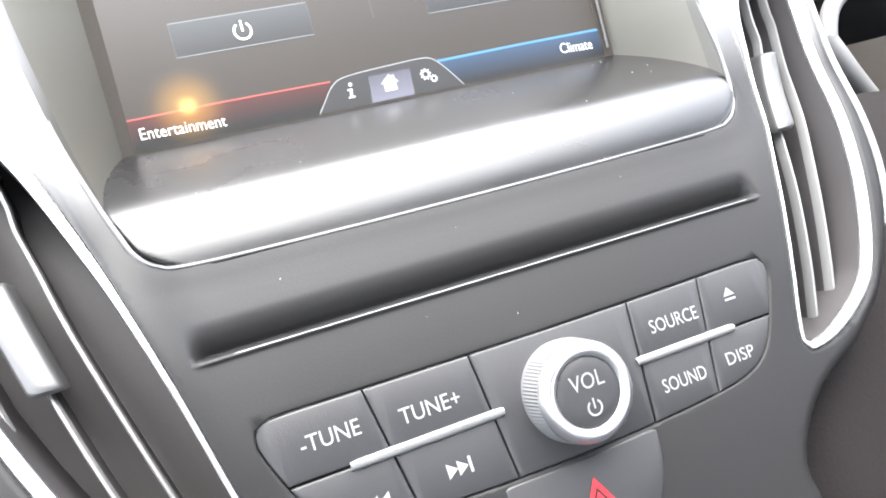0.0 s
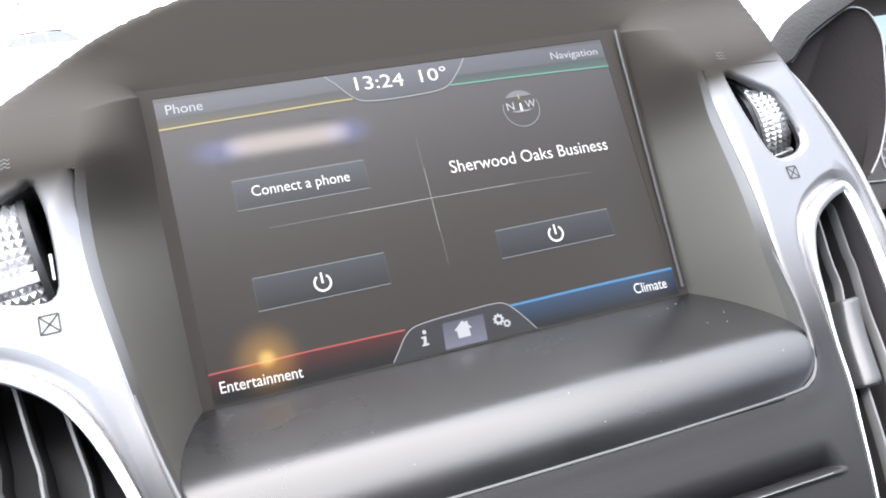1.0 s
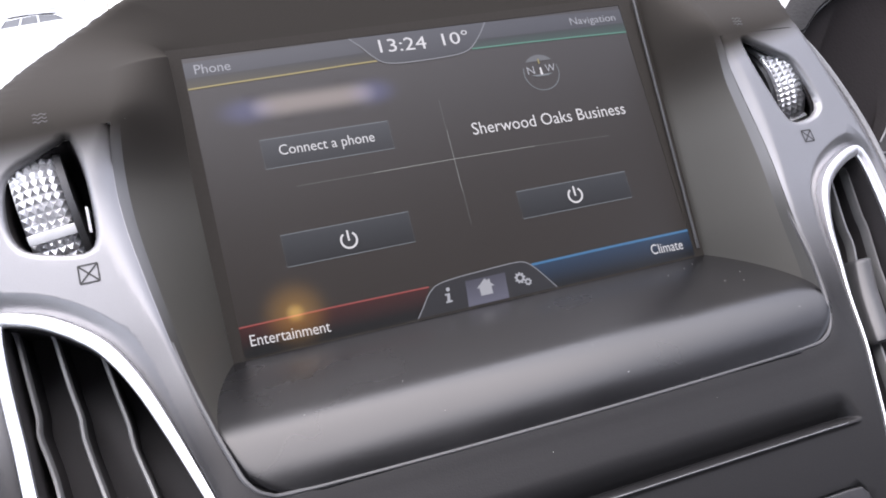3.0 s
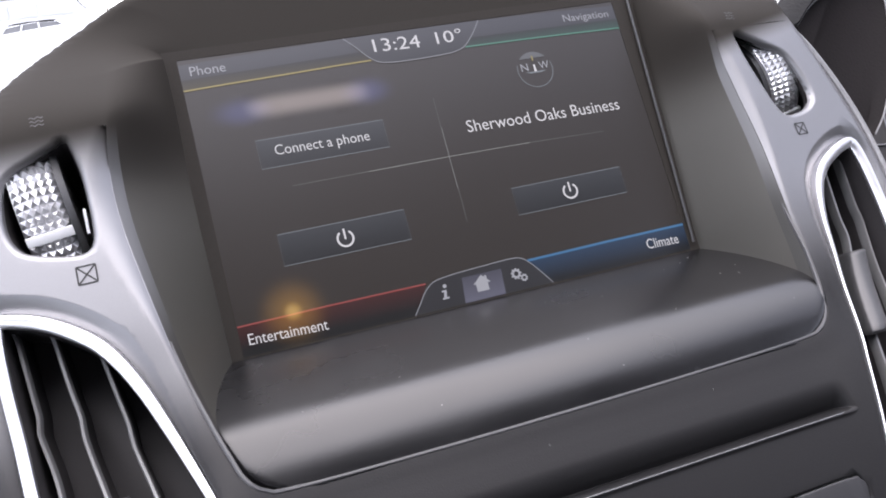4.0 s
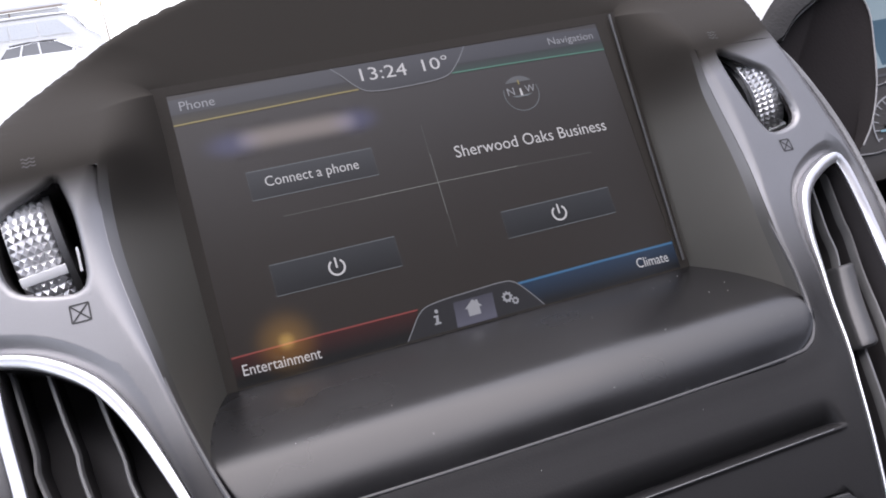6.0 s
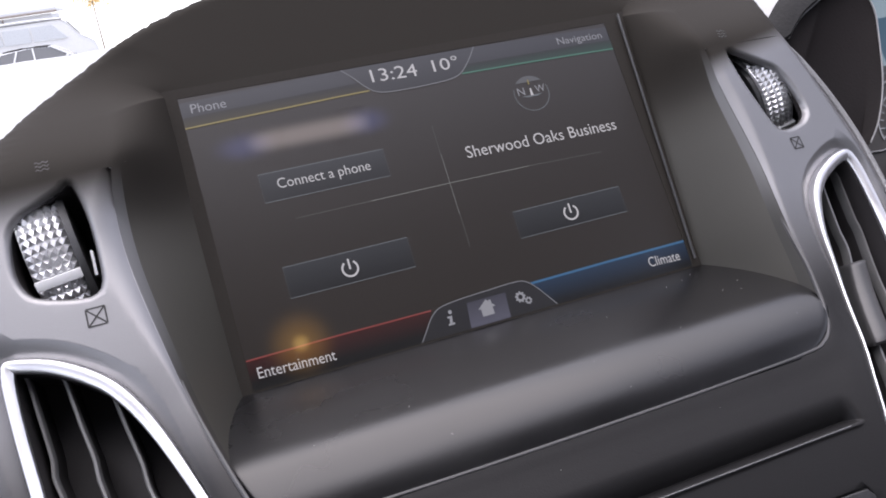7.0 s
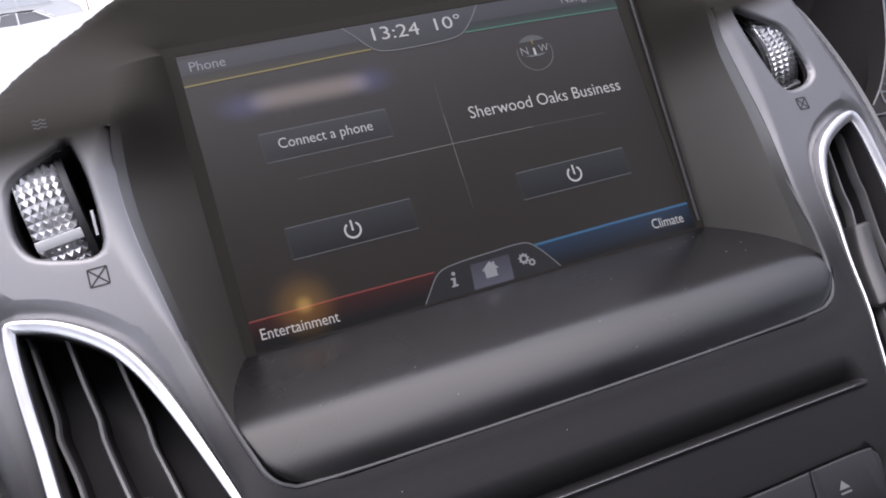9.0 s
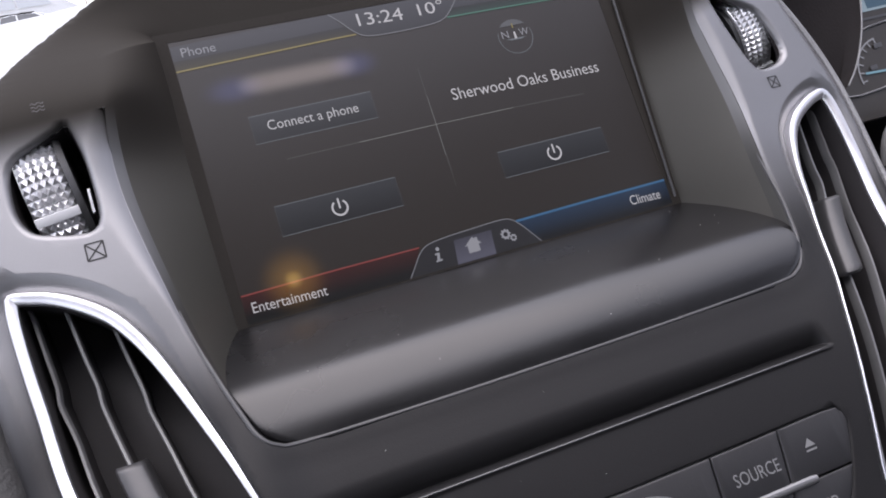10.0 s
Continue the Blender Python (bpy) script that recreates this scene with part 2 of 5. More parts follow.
def smooth_line(pts, step, closed=True):
    """A Catmull-Rom curve through 2D or 3D points, sampled about every step mm."""
    p = [np.array(q, float) for q in pts]
    n = len(p)
    out = []
    for i in range(n if closed else n - 1):
        a, b, c, d = (p[(i + k) % n] if closed else p[min(max(i + k, 0), n - 1)] for k in (-1, 0, 1, 2))
        m = max(1, int(np.linalg.norm(c - b) / step))
        for k in range(m):
            t = k / m
            out.append(0.5 * (2 * b + (c - a) * t + (2 * a - 5 * b + 4 * c - d) * t * t + (3 * b - a - 3 * c + d) * t ** 3))
    if not closed:
        out.append(p[-1])
    return np.array(out)


def inset(loop, d):
    """Moves a closed 2D loop inwards by d mm (outwards if negative)."""
    area = 0.5 * np.sum(loop[:, 0] * np.roll(loop[:, 1], -1) - np.roll(loop[:, 0], -1) * loop[:, 1])
    t = np.roll(loop, -1, 0) - np.roll(loop, 1, 0)
    t /= np.linalg.norm(t, axis=1)[:, None] + 1e-9
    nrm = np.stack([-t[:, 1], t[:, 0]], 1) * np.sign(area)
    return loop + nrm * d


def near(pts, loop):
    """The distance of each 2D point from a closed loop."""
    a, b = loop, np.roll(loop, -1, 0)
    ab = b - a
    best = np.full(len(pts), 1e9)
    for k in range(len(a)):
        s = np.clip(((pts - a[k]) @ ab[k]) / (ab[k] @ ab[k] + 1e-12), 0, 1)
        best = np.minimum(best, np.linalg.norm(pts - a[k] - s[:, None] * ab[k], axis=1))
    return best


def inside(pts, loop):
    res = np.zeros(len(pts), bool)
    x, y = pts[:, 0], pts[:, 1]
    for (x1, y1), (x2, y2) in zip(loop, np.roll(loop, -1, 0)):
        hit = ((y1 > y) != (y2 > y)) & (x < (x2 - x1) * (y - y1) / (y2 - y1 + 1e-12) + x1)
        res ^= hit
    return res


# depth of the face of the centre stack (mm): it comes forward towards its foot and falls back at its flanks
STACK = ((-260, -72), (-180, -66), (-137, -60.5), (-116, -56), (-95, -49), (-82, -42), (-60, -37), (-20, -32), (30, -26), (80, -20))


def face_y(x, z):
    y = np.interp(z, [p[0] for p in STACK], [p[1] for p in STACK])
    # rounded joints in the profile
    y = (y + sum(np.interp(z + k, [p[0] for p in STACK], [p[1] for p in STACK]) for k in (-9, -6, -3, 3, 6, 9))) / 7
    return y + np.maximum(0, np.abs(x) - 105) * 0.12


def lift(z):
    """How far the brow lies back from the line of the face: the more, the higher."""
    t = np.clip((z - 27) / 48, 0, 1)
    return 21 * t * t * (3 - 2 * t)


def eased(v, xs, ys):
    """Interpolation with its corners rounded off."""
    return sum(np.interp(v + k, xs, ys) for k in range(-12, 13, 2)) / 13


def bulge(x, z):
    """The band between recess and vent stands a little proud of the face: plainly on the passenger's side, hardly on the driver's."""
    c = np.interp(-z, (58, 84, 100, 123, 146), (108, 101, 99, 94, 89))
    d = np.abs(x) - c
    return np.where(x > 0, 0.18, 1.0) * eased(-z, (58, 80, 92, 104, 123, 150, 165), (0, 4.5, 6, 6, 4.5, 2, 0)) * np.exp(-(d / np.where(d < 0, 11, 8)) ** 2)


def driver_side(x, z):
    """On the driver's side the recess reaches further out beside the ledge, and less far beside the display."""
    return x + (3.6 * float(eased(-z, (45, 68, 90, 96), (0, 1, 1, 0))) - 2.4 * float(eased(z, (-34, 0, 14, 40), (0, 1, 1, 0)))) * min(1, max(0, (x - 60) / 30))


def passenger_side(x, z):
    """On the passenger's side the recess reaches a little further out beside the display."""
    return x + 2.6 * float(eased(z, (-30, 2, 26, 60), (0, 1, 1, 0))) * min(1, max(0, (x - 60) / 30))


VENT = [(153, -26.5), (146, -27.5), (138, -30.5), (129, -36.5), (122, -44), (114.6, -58), (105.2, -84), (100.4, -100), (94.2, -123),
        (88.8, -146), (85.4, -160), (84.8, -165.5), (87, -169), (94, -168.5), (105, -164.5), (117, -158), (124.5, -149.5), (135.5, -126), (148.6, -91), (152.5, -62), (154.2, -43), (154.6, -31)]
VENT_DRIVER = [(153.6, -26.9), (146.6, -27.6), (138.4, -31), (131.6, -35.3), (125.6, -42.6), (121, -55), (116.8, -72), (109.9, -90), (102, -107), (94.5, -128), (87.9, -149), (84.3, -161.5), (83.9, -166), (86, -168.8), (94, -168.5), (105, -164.5), (117, -158), (125, -149.5), (137, -126), (149, -91), (155.2, -62), (156.8, -43), (156.4, -31.5)]
WINDOW_DRIVER = [(119.6, 22.6), (123.5, 21.4), (128.4, 19), (133.2, 16), (138.2, 13), (140.6, 9), (142.3, 3), (143.4, -4), (142.6, -8.4), (138.6, -11.8), (132, -13.4), (127.4, -13.2), (124.8, -9.6), (122.3, 1), (120.4, 12)]
WINDOW = [(125.4, 22.9), (128.6, 21.8), (135.2, 18.8), (141.4, 15.8), (144.6, 12.2), (145.6, 6), (145.6, -1), (144.4, -6), (141.8, -9.6), (136.6, -11.8), (129, -13.6), (124.8, -13.4), (122.5, -10), (122.2, 0), (123, 13)]
RECESS_HALF = [(0, 90), (45, 87), (77, 79), (97, 66), (107, 47), (110, 27), (112, 8), (111.8, -12), (109.8, -32), (105.8, -54), (101, -72), (97.7, -82.5), (95.4, -88.4), (91, -92.6), (82, -94.2), (40, -95.0), (0, -95.2)]
BLOCK = [(0, -137), (40, -136.8), (74.5, -136.4), (79.6, -137.6), (81, -141.5), (77, -152), (72, -161), (66, -166.5), (56, -169.5), (40, -171), (22, -171.8), (0, -172.2), (-22, -171.8), (-40, -171), (-56, -169.5), (-66, -166.5), (-72, -161), (-77, -152), (-80.6, -142.2), (-79.8, -138.2), (-75.5, -136.5), (-40, -136.8)]
OUTER_HALF = [(0, 103.4), (40, 100.6), (71, 93.6), (96, 84.4), (120.5, 70.6), (135, 59), (147.8, 43.4), (156, 20), (161, -4), (164, -22), (164.5, -42), (163, -62), (159, -86), (150, -120), (140, -141), (125, -160), (107, -172), (90, -180), (80, -188), (73, -200), (68, -222), (0, -224)]

BROW_DRIVER = [(0, 103.4), (40, 101.4), (75, 97.6), (110, 93), (140, 87.5), (157, 81), (165, 72.5), (164.6, 63), (160.4, 52), (155, 41), (152.6, 33), (153.2, 27), (156, 20)]

# ---- dashboard: surround, recess, ledge, brow ----
dashboard = thing("dashboard", (0, 0, -220), "charcoal moulded car dashboard with a recessed centre display", "dashboard")


def fascia_edge(z):
    return np.interp(-z, [86, 100, 123, 146, 165, 180, 224], [114, 110, 104, 98, 94, 96, 96])


def roll(p):
    """How far the rolled edge round a vent is drawn out: full at its head, almost sharp down its inner side."""
    x, z = np.abs(p[:, 0]), p[:, 1]
    side = np.clip((x - np.interp(z, (-168, -30), (97, 138))) / 12, -1, 1)
    low = np.clip((-z - 42) / 38, 0, 1)
    return 1 - low * np.where(side < 0, 0.85, 0.85 - 0.2 * side)


def recess_roll(z, x):
    """How far the trim rolls over into the recess: broad beside the display, less so on the driver's side, none along the ledge."""
    broad = np.where(np.asarray(x) > 0, 0.42, 1.0)
    return 0.15 + 0.85 * np.clip((z + 93) / 6, 0, 1) + broad * eased(z, (-48, 2, 10, 27), (0, 10, 9, 0.5))


def ridge(z):
    """How far the rim of the recess stands proud of the face: nothing beside the display, most beside the ledge."""
    return eased(-z, (50, 66, 75, 86, 92, 100), (0, 0.8, 1.5, 1.6, 0.7, 0.4))


def build_face():
    outer = smooth_line(OUTER_HALF + [(-x, z) for x, z in OUTER_HALF[-2:0:-1]], 4)
    half = smooth_line(RECESS_HALF, 1.6, closed=False)
    recess = np.array([(driver_side(x, z), z) for x, z in half] + [(-passenger_side(x, z), z) for x, z in half[-2:0:-1]])
    holes = [(recess, 1.0, 0.8)]
    for s in (1, -1):
        holes.append((smooth_line([(s * x, z) for x, z in (VENT_DRIVER if s > 0 else VENT)], 3), 5.5, 3.6))
        holes.append((smooth_line([(s * x, z) for x, z in (WINDOW_DRIVER if s > 0 else WINDOW)], 1.6), 2.2, 2.6))
    holes.append((smooth_line(BLOCK, 2.5), 0.9, 0.7))
    loops = [(outer, 6.0, 6.0)] + holes
    pts = []
    edges = []
    for loop, r, d in loops:
        k = len(pts)
        pts += [tuple(p) for p in loop]
        edges += [(k + i, k + (i + 1) % len(loop)) for i in range(len(loop))]
    # rings of points for the rolled edges
    extra = []
    for i, (loop, r, d) in enumerate(loops):
        for f in (0.06, 0.14, 0.26, 0.4, 0.55, 0.7, 0.84, 0.94, 1.0, 1.06, 1.14, 1.3) if r == 5.5 else (0.12, 0.35, 0.65, 1.0):
            extra.append(inset(loop, r * f if i == 0 else -r * f))
    for d in (2, 3, 4.2, 5.5, 7, 8.6):
        extra.append(inset(recess, -d))
    extra = np.concatenate(extra)
    gx, gz = np.meshgrid(np.arange(-165, 165.1, 3.0), np.arange(-224, 90, 3.0))
    grid = np.stack([gx.ravel(), gz.ravel()], 1)
    grx, grz = np.meshgrid(np.arange(-92, 92.1, 2.0), np.concatenate([np.arange(-117.6, -103, 1.0), [-121.0, -120.4, -119.9, -119.5, -119.1, -118.7, -118.35, -118.0]]))
    groove = np.stack([grx.ravel(), grz.ravel()], 1)
    grid = grid[~((grid[:, 0] > -93) & (grid[:, 0] < 93) & (grid[:, 1] > -122) & (grid[:, 1] < -102))]
    seam = np.array([(s * x, 25.5 + 0.02 * (x - 105)) for s in (-1, 1) for x in np.arange(100, 166, 1.5)])
    edge = np.array([(s * (fascia_edge(z)), z) for s in (-1, 1) for z in np.arange(-200, -92, 2.0)])
    for loop, r, d in holes[1:-1:2]:
        grid = grid[near(grid, loop) > 8.5]
    cand = np.concatenate([extra, grid, groove, seam, edge])
    keep = inside(cand, outer)
    for loop, r, d in holes:
        keep &= ~inside(cand, loop)
    for i, (loop, r, d) in enumerate(loops):
        keep &= near(cand, loop) > 0.15
    cand = cand[keep]
    vin = [Vector(p) for p in pts] + [Vector(p) for p in cand]
    vo, eo, fo, *_ = geometry.delaunay_2d_cdt(vin, edges, [], 0, 1e-4)
    v2 = np.array([tuple(v) for v in vo])

    def depth(p):
        """Depth of the face at 2D points: profile, rolled edges, proud rim and disc slot."""
        x, z = p[:, 0], p[:, 1]
        y = face_y(x, z) - bulge(x, z)
        for i, (loop, r, d) in enumerate(loops):
            k = roll(p) if r == 5.5 else recess_roll(z, x) if r == 1.0 else 1.0
            away = near(p, loop)
            away = np.where(inside(p, loop) == (i == 0), away, 0)
            q = np.clip(away / (r * k), 0, 1)
            if r == 1.0:
                y = y + d * k ** 0.75 * (1 - q) ** 2
            else:
                fall = 1 - np.sqrt(1 - (1 - q) ** 2)
                y = y + d * k * (0.3 * fall + 0.7 * (1 - q) ** 1.12 if r == 5.5 else fall)
            if r == 1.0:
                y = y - ridge(z) * np.exp(-(away / 5.5) ** 2)
        # the slot deepens towards a crisp lower edge
        s = np.clip((-108.5 - z) / 9.2, 0, 1)
        scoop = 5.5 * s ** 2.0 * np.clip((z + 118.4) / 0.4, 0, 1) - 0.75 * np.exp(-((z + 119.1) / 0.55) ** 2)
        e = np.clip((90 - np.abs(x)) / 4.5, 0, 1)
        return y + scoop * e * e * (3 - 2 * e)

    y = depth(v2)
    h = 0.25
    nx = (depth(v2 + (h, 0)) - depth(v2 - (h, 0))) / (2 * h)
    nz = (depth(v2 + (0, h)) - depth(v2 - (0, h))) / (2 * h)
    normal = np.stack([nx, -np.ones(len(v2)), nz], 1)
    normal /= np.linalg.norm(normal, axis=1)[:, None]
    cen = np.array([(v2[f[0]] + v2[f[1]] + v2[f[2]]) / 3 for f in fo])
    ok = inside(cen, outer)
    for loop, r, d in holes:
        ok &= ~inside(cen, loop)
    up = cen[:, 1] > 25.5 + 0.02 * (np.abs(cen[:, 0]) - 105)
    low = (cen[:, 1] < -92) & (np.abs(cen[:, 0]) < fascia_edge(cen[:, 1]))
    out = []
    rest = ~up & ~low
    for zone in (low, rest & (cen[:, 0] < 0), rest & (cen[:, 0] >= 0)):
        faces = [f for f, k in zip(fo, ok & zone) if k]
        used = sorted({i for f in faces for i in f})
        at = {i: n for n, i in enumerate(used)}
        turned = []
        for f in faces:
            a, b, c = v2[f[0]], v2[f[1]], v2[f[2]]
            back = (b[0] - a[0]) * (c[1] - a[1]) - (b[1] - a[1]) * (c[0] - a[0]) < 0
            turned.append([at[i] for i in (f[::-1] if back else f)])
        out.append(([(v2[i][0], y[i], v2[i][1]) for i in used], turned, normal[used]))
    return out


def face_part(name, data, mat, label):
    """One piece of the face as a mesh under the dashboard, shaded by the form's own slope."""
    pts, faces, normals = data
    off = Vector(dashboard["origin"])
    me = bpy.data.meshes.new(name)
    me.from_pydata([(Vector(p) - off) * 0.001 for p in pts], [], faces)
    me.polygons.foreach_set("use_smooth", [True] * len(me.polygons))
    me.normals_split_custom_set_from_vertices([tuple(v) for v in normals])
    me.materials.append(mat)
    ob = new(name, me)
    ob.parent = dashboard
    ob["label"] = label


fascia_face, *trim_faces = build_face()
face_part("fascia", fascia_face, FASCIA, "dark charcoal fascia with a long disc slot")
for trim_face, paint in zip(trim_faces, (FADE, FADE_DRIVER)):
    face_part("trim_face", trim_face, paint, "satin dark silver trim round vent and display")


HALF_LINE = smooth_line(RECESS_HALF, 0.8, closed=False)


ARC = np.concatenate([[0], np.cumsum(np.linalg.norm(np.diff(HALF_LINE, axis=0), axis=1))])


def section(q, cuts):
    """One section of the recess wall from the display's frame out to its rim, clockwise from the top centre by distance along the rim."""
    o = np.array([np.interp(abs(q), ARC, HALF_LINE[:, 0]), np.interp(abs(q), ARC, HALF_LINE[:, 1])])
    if q > 0:
        o[0] = driver_side(o[0], o[1])
    elif q < 0:
        o[0] = passenger_side(o[0], o[1])
    ix = min(90.5, o[0] * 0.92) if o[1] > 0 else 90.5
    iz = 57.0 if ix < 90.5 else min(57.0, o[1] * 1.25 if o[1] > 0 else max(o[1], -78))
    if q > 0 and ix > 80:
        ix += 0.055 * (max(iz, -45) + 45)
    i = np.array([ix, iz])
    up = float(np.clip((o[1] - 6) / 26, 0, 1))
    up = up * up * (3 - 2 * up)
    yo = float(face_y(o[0], o[1]) + lift(o[1]) - bulge(o[0], o[1])) - float(ridge(o[1])) + (0.3 + 0.8 * float(recess_roll(o[1], q)) ** 0.75) * (1 - up)
    mid = float(np.clip((o[1] + 75) / 50, 0, 1))
    soft = 0.03 + 0.15 * mid + 0.10 * up
    row = []
    for r in cuts:
        p = i + (o - i) * r
        t = 1 - r
        h = 0.5 * (t + math.sqrt(t * t + soft * soft)) - 0.5 * soft * r
        h += up * (t ** 1.9 - h)
        row.append((math.copysign(p[0], q) if q else p[0], yo + (1.0 - yo) * h, p[1]))
    return row


S_SHOULDER = float(ARC[np.argmax(HALF_LINE[:, 1] < 25.4)])
S_FOOT = float(ARC[np.argmax(HALF_LINE[:, 1] < -93.2)])
WALL_CUTS = tuple(np.linspace(0, 0.84, 12)) + (0.87,)
RIM_CUTS = (0.87, 0.89, 0.91, 0.925, 0.94, 0.955, 0.97, 0.985, 1.0)
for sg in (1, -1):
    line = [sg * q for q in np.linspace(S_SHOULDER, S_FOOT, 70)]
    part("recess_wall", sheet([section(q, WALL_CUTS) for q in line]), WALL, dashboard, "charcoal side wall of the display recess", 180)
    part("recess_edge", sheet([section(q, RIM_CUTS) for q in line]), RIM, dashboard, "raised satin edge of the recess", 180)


def tube(pts, r, n=8):
    """A round bead along 3D points."""
    p = np.array(pts, float)
    t = np.gradient(p, axis=0)
    rows = []
    for q, d in zip(p, t):
        d = Vector(d).normalized()
        u = d.cross(Vector((0, 1, 0.01))).normalized()
        v = d.cross(u)
        rows.append([tuple(Vector(q) + r * (math.cos(2 * math.pi * k / n) * u + math.sin(2 * math.pi * k / n) * v)) for k in range(n)])
    return sheet(rows, close_v=True)


# Added grey bead stands in for the soft highlight along the rounded lip.
bead = [(x, z) for x, z in HALF_LINE if z < -46]
bead = [(driver_side(x, z), z) for x, z in bead] + [(-x, z) for x, z in bead[::-1]]
part("lip_highlight_bead", tube([(x, float(face_y(x, z) - bulge(x, z)) - float(ridge(z)) + 2.2 * float(np.clip((z + 66) / 20, 0, 1)) + 0.35, z) for x, z in bead], 0.75), TAB, dashboard, "thin grey bead drawn as the highlight on the recess lip")


part("slot_lip", tube([(x, float(face_y(x, -118.9)) - 0.8 + 1.3 * max(0, abs(x) - 84) / 4, -118.8) for x in np.linspace(-89, 89, 60)], 0.2), SATIN, dashboard, "thin bright lower lip of the disc slot")


LEDGE_END = smooth_line([(52, 90.8), (54, 95), (60, 101), (74, 100.5), (80, 98.6), (84, 97), (87.5, 95.4), (90, 93.4), (92.3, 90.6), (93.8, 87.5), (94.9, 82)], 1.0, False)


def ledge_profile():
    """The ledge's profile as (depth, height, lean in degrees): a long gentle slope that bends over into the fascia."""
    n = 48
    lean = [19 + 12 * k / n + 46 * (lambda u: u * u * (3 - 2 * u))(min(1, max(0, (k / n - 0.6) / 0.4))) for k in range(n)]
    y, z, out = 0.0, 0.0, [(0.0, 0.0, lean[0])]
    for a in lean:
        y -= math.cos(radians(a))
        z -= math.sin(radians(a))
        out.append((y, z, a))
    fy, fz = (float(face_y(0, -94.8)) - float(ridge(-94.8)) - 0.15 - 2) / y, (-94.8 + 52) / z
    return [(2 + p * fy, -52 + q * fz, a) for p, q, a in out]


LEDGE_LINE = ledge_profile()


def build_ledge():
    """The broad rounded shelf between the display and the fascia, with a soft lip that runs into its ends."""
    rows = []
    y1, z1 = LEDGE_LINE[-1][:2]
    for y, z in [p[:2] for p in LEDGE_LINE] + [(y1 - 0.1, z1 - 0.5), (y1 + 2.5, z1 - 0.9)]:
        hw = float(np.interp(-z, LEDGE_END[:, 0], LEDGE_END[:, 1]))
        row = []
        for j in range(81):
            u = j / 40 - 1
            u = math.copysign(1 - (1 - abs(u)) ** 1.3, u)
            e = min(1, max(0, (abs(u) * hw - hw + 3.5) / 3.5))
            row.append((hw * u if u < 0 else (driver_side(hw, z) + 2.6 * float(eased(-z, (58, 70, 90, 96), (0, 1, 1, 0)))) * u, y + 1.3 * (1 - math.sqrt(max(0, 1 - e * e))), z))
        rows.append(row)
    return sheet(rows)


part("ledge", build_ledge(), LEDGE, dashboard, "smooth rounded charcoal ledge under the display", 180)


def build_brow():
    """The brow: one soft skin from the display's frame out to the arch and over it, which takes on the form of the side wall and trim at its two feet."""
    halves = []
    for line in (OUTER_HALF[:8], BROW_DRIVER):
        half = smooth_line(line, 2.0, closed=False)
        half = half[half[:, 1] > 26.2]
        halves.append((half, np.concatenate([[0], np.cumsum(np.linalg.norm(np.diff(half, axis=0), axis=1))])))
    inner_cuts = tuple(np.linspace(0, 0.8, 9)) + (0.86, 0.91, 0.95, 0.98, 1.0)
    outer_cuts = (0.04, 0.08, 0.14, 0.2, 0.28, 0.36, 0.44, 0.52, 0.6, 0.68, 0.76, 0.83, 0.89, 0.94, 0.98, 1.0)
    rows = []
    for k in range(-210, 211):
        f = abs(k) / 210
        sg = -1 if k < 0 else 1
        half, s = halves[sg > 0]
        o = np.array([np.interp(f * s[-1], s, half[:, 0]), np.interp(f * s[-1], s, half[:, 1])])
        inner = section(S_SHOULDER * k / 210, inner_cuts)
        m, y0 = np.array((abs(inner[-1][0]), inner[-1][2])), inner[-1][1]
        ym, yo = float(face_y(m[0], m[1]) + lift(m[1])), float(face_y(o[0], o[1]) + lift(o[1]))
        a, b, c = (np.array((abs(p[0]), p[1], p[2])) for p in (inner[0], inner[-1], (o[0], yo, o[1])))
        w = min(1, max(0, (f - 0.7) / 0.3))
        w = w * w * (3 - 2 * w)
        row = []
        for r in inner_cuts + tuple(1 + r for r in outer_cuts):
            if r <= 1:
                x, y, z = inner[inner_cuts.index(r)]
                own = np.array((abs(x), y, z))
            else:
                p, e = m + (o - m) * (r - 1), r - 1
                own = np.array((p[0], y0 + (ym - y0) * min(1, e * 3) + (yo - ym) * e, p[1]))
            t = r / 2
            soft = (1 - t) ** 2 * a + 2 * t * (1 - t) * b + t * t * c
            p = own * w + soft * (1 - w)
            q = max(0, (r - 1.7) / 0.3)
            pebble = 1.6 * max(0, r - 1.75) * noise.noise((sg * p[0] * 0.5, p[2] * 0.5, r * 7))
            row.append((sg * p[0], p[1] + 3.0 * (1 - math.sqrt(max(0, 1 - q * q))) - pebble, p[2] + pebble))
        x, y1, z = row[-1]
        u = min(1, abs(x) / 150)
        for dy, dz in ((1.5, 0.5), (4, 0.9), (10, 1.0), (22, 2.0), (40, 8), (70, 20)):
            pebble = 0.8 * noise.noise((x * 0.5, dy * 0.5, z * 0.5)) if dy < 12 else 0
            row.append((x * (1 + dy / 900), y1 + dy, z + dz - 0.03 * u * dz + pebble))
        rows.append(row)
    return sheet(rows)


# The brow takes its black from the head of the trim's painted ramp.
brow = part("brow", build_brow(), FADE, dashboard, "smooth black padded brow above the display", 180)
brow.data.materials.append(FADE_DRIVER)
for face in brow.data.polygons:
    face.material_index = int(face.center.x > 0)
rows = []
for dy, dz in ((24, -8), (40, 5), (80, 32), (140, 62), (300, 146), (760, 384)):
    rows.append([(x * (1 + dy / 900), 2 + dy, 97 - 42 * (x / 150) ** 2 * max(0.2, 1 - dy / 200) + dz) for x in np.linspace(-152, 152, 31)])
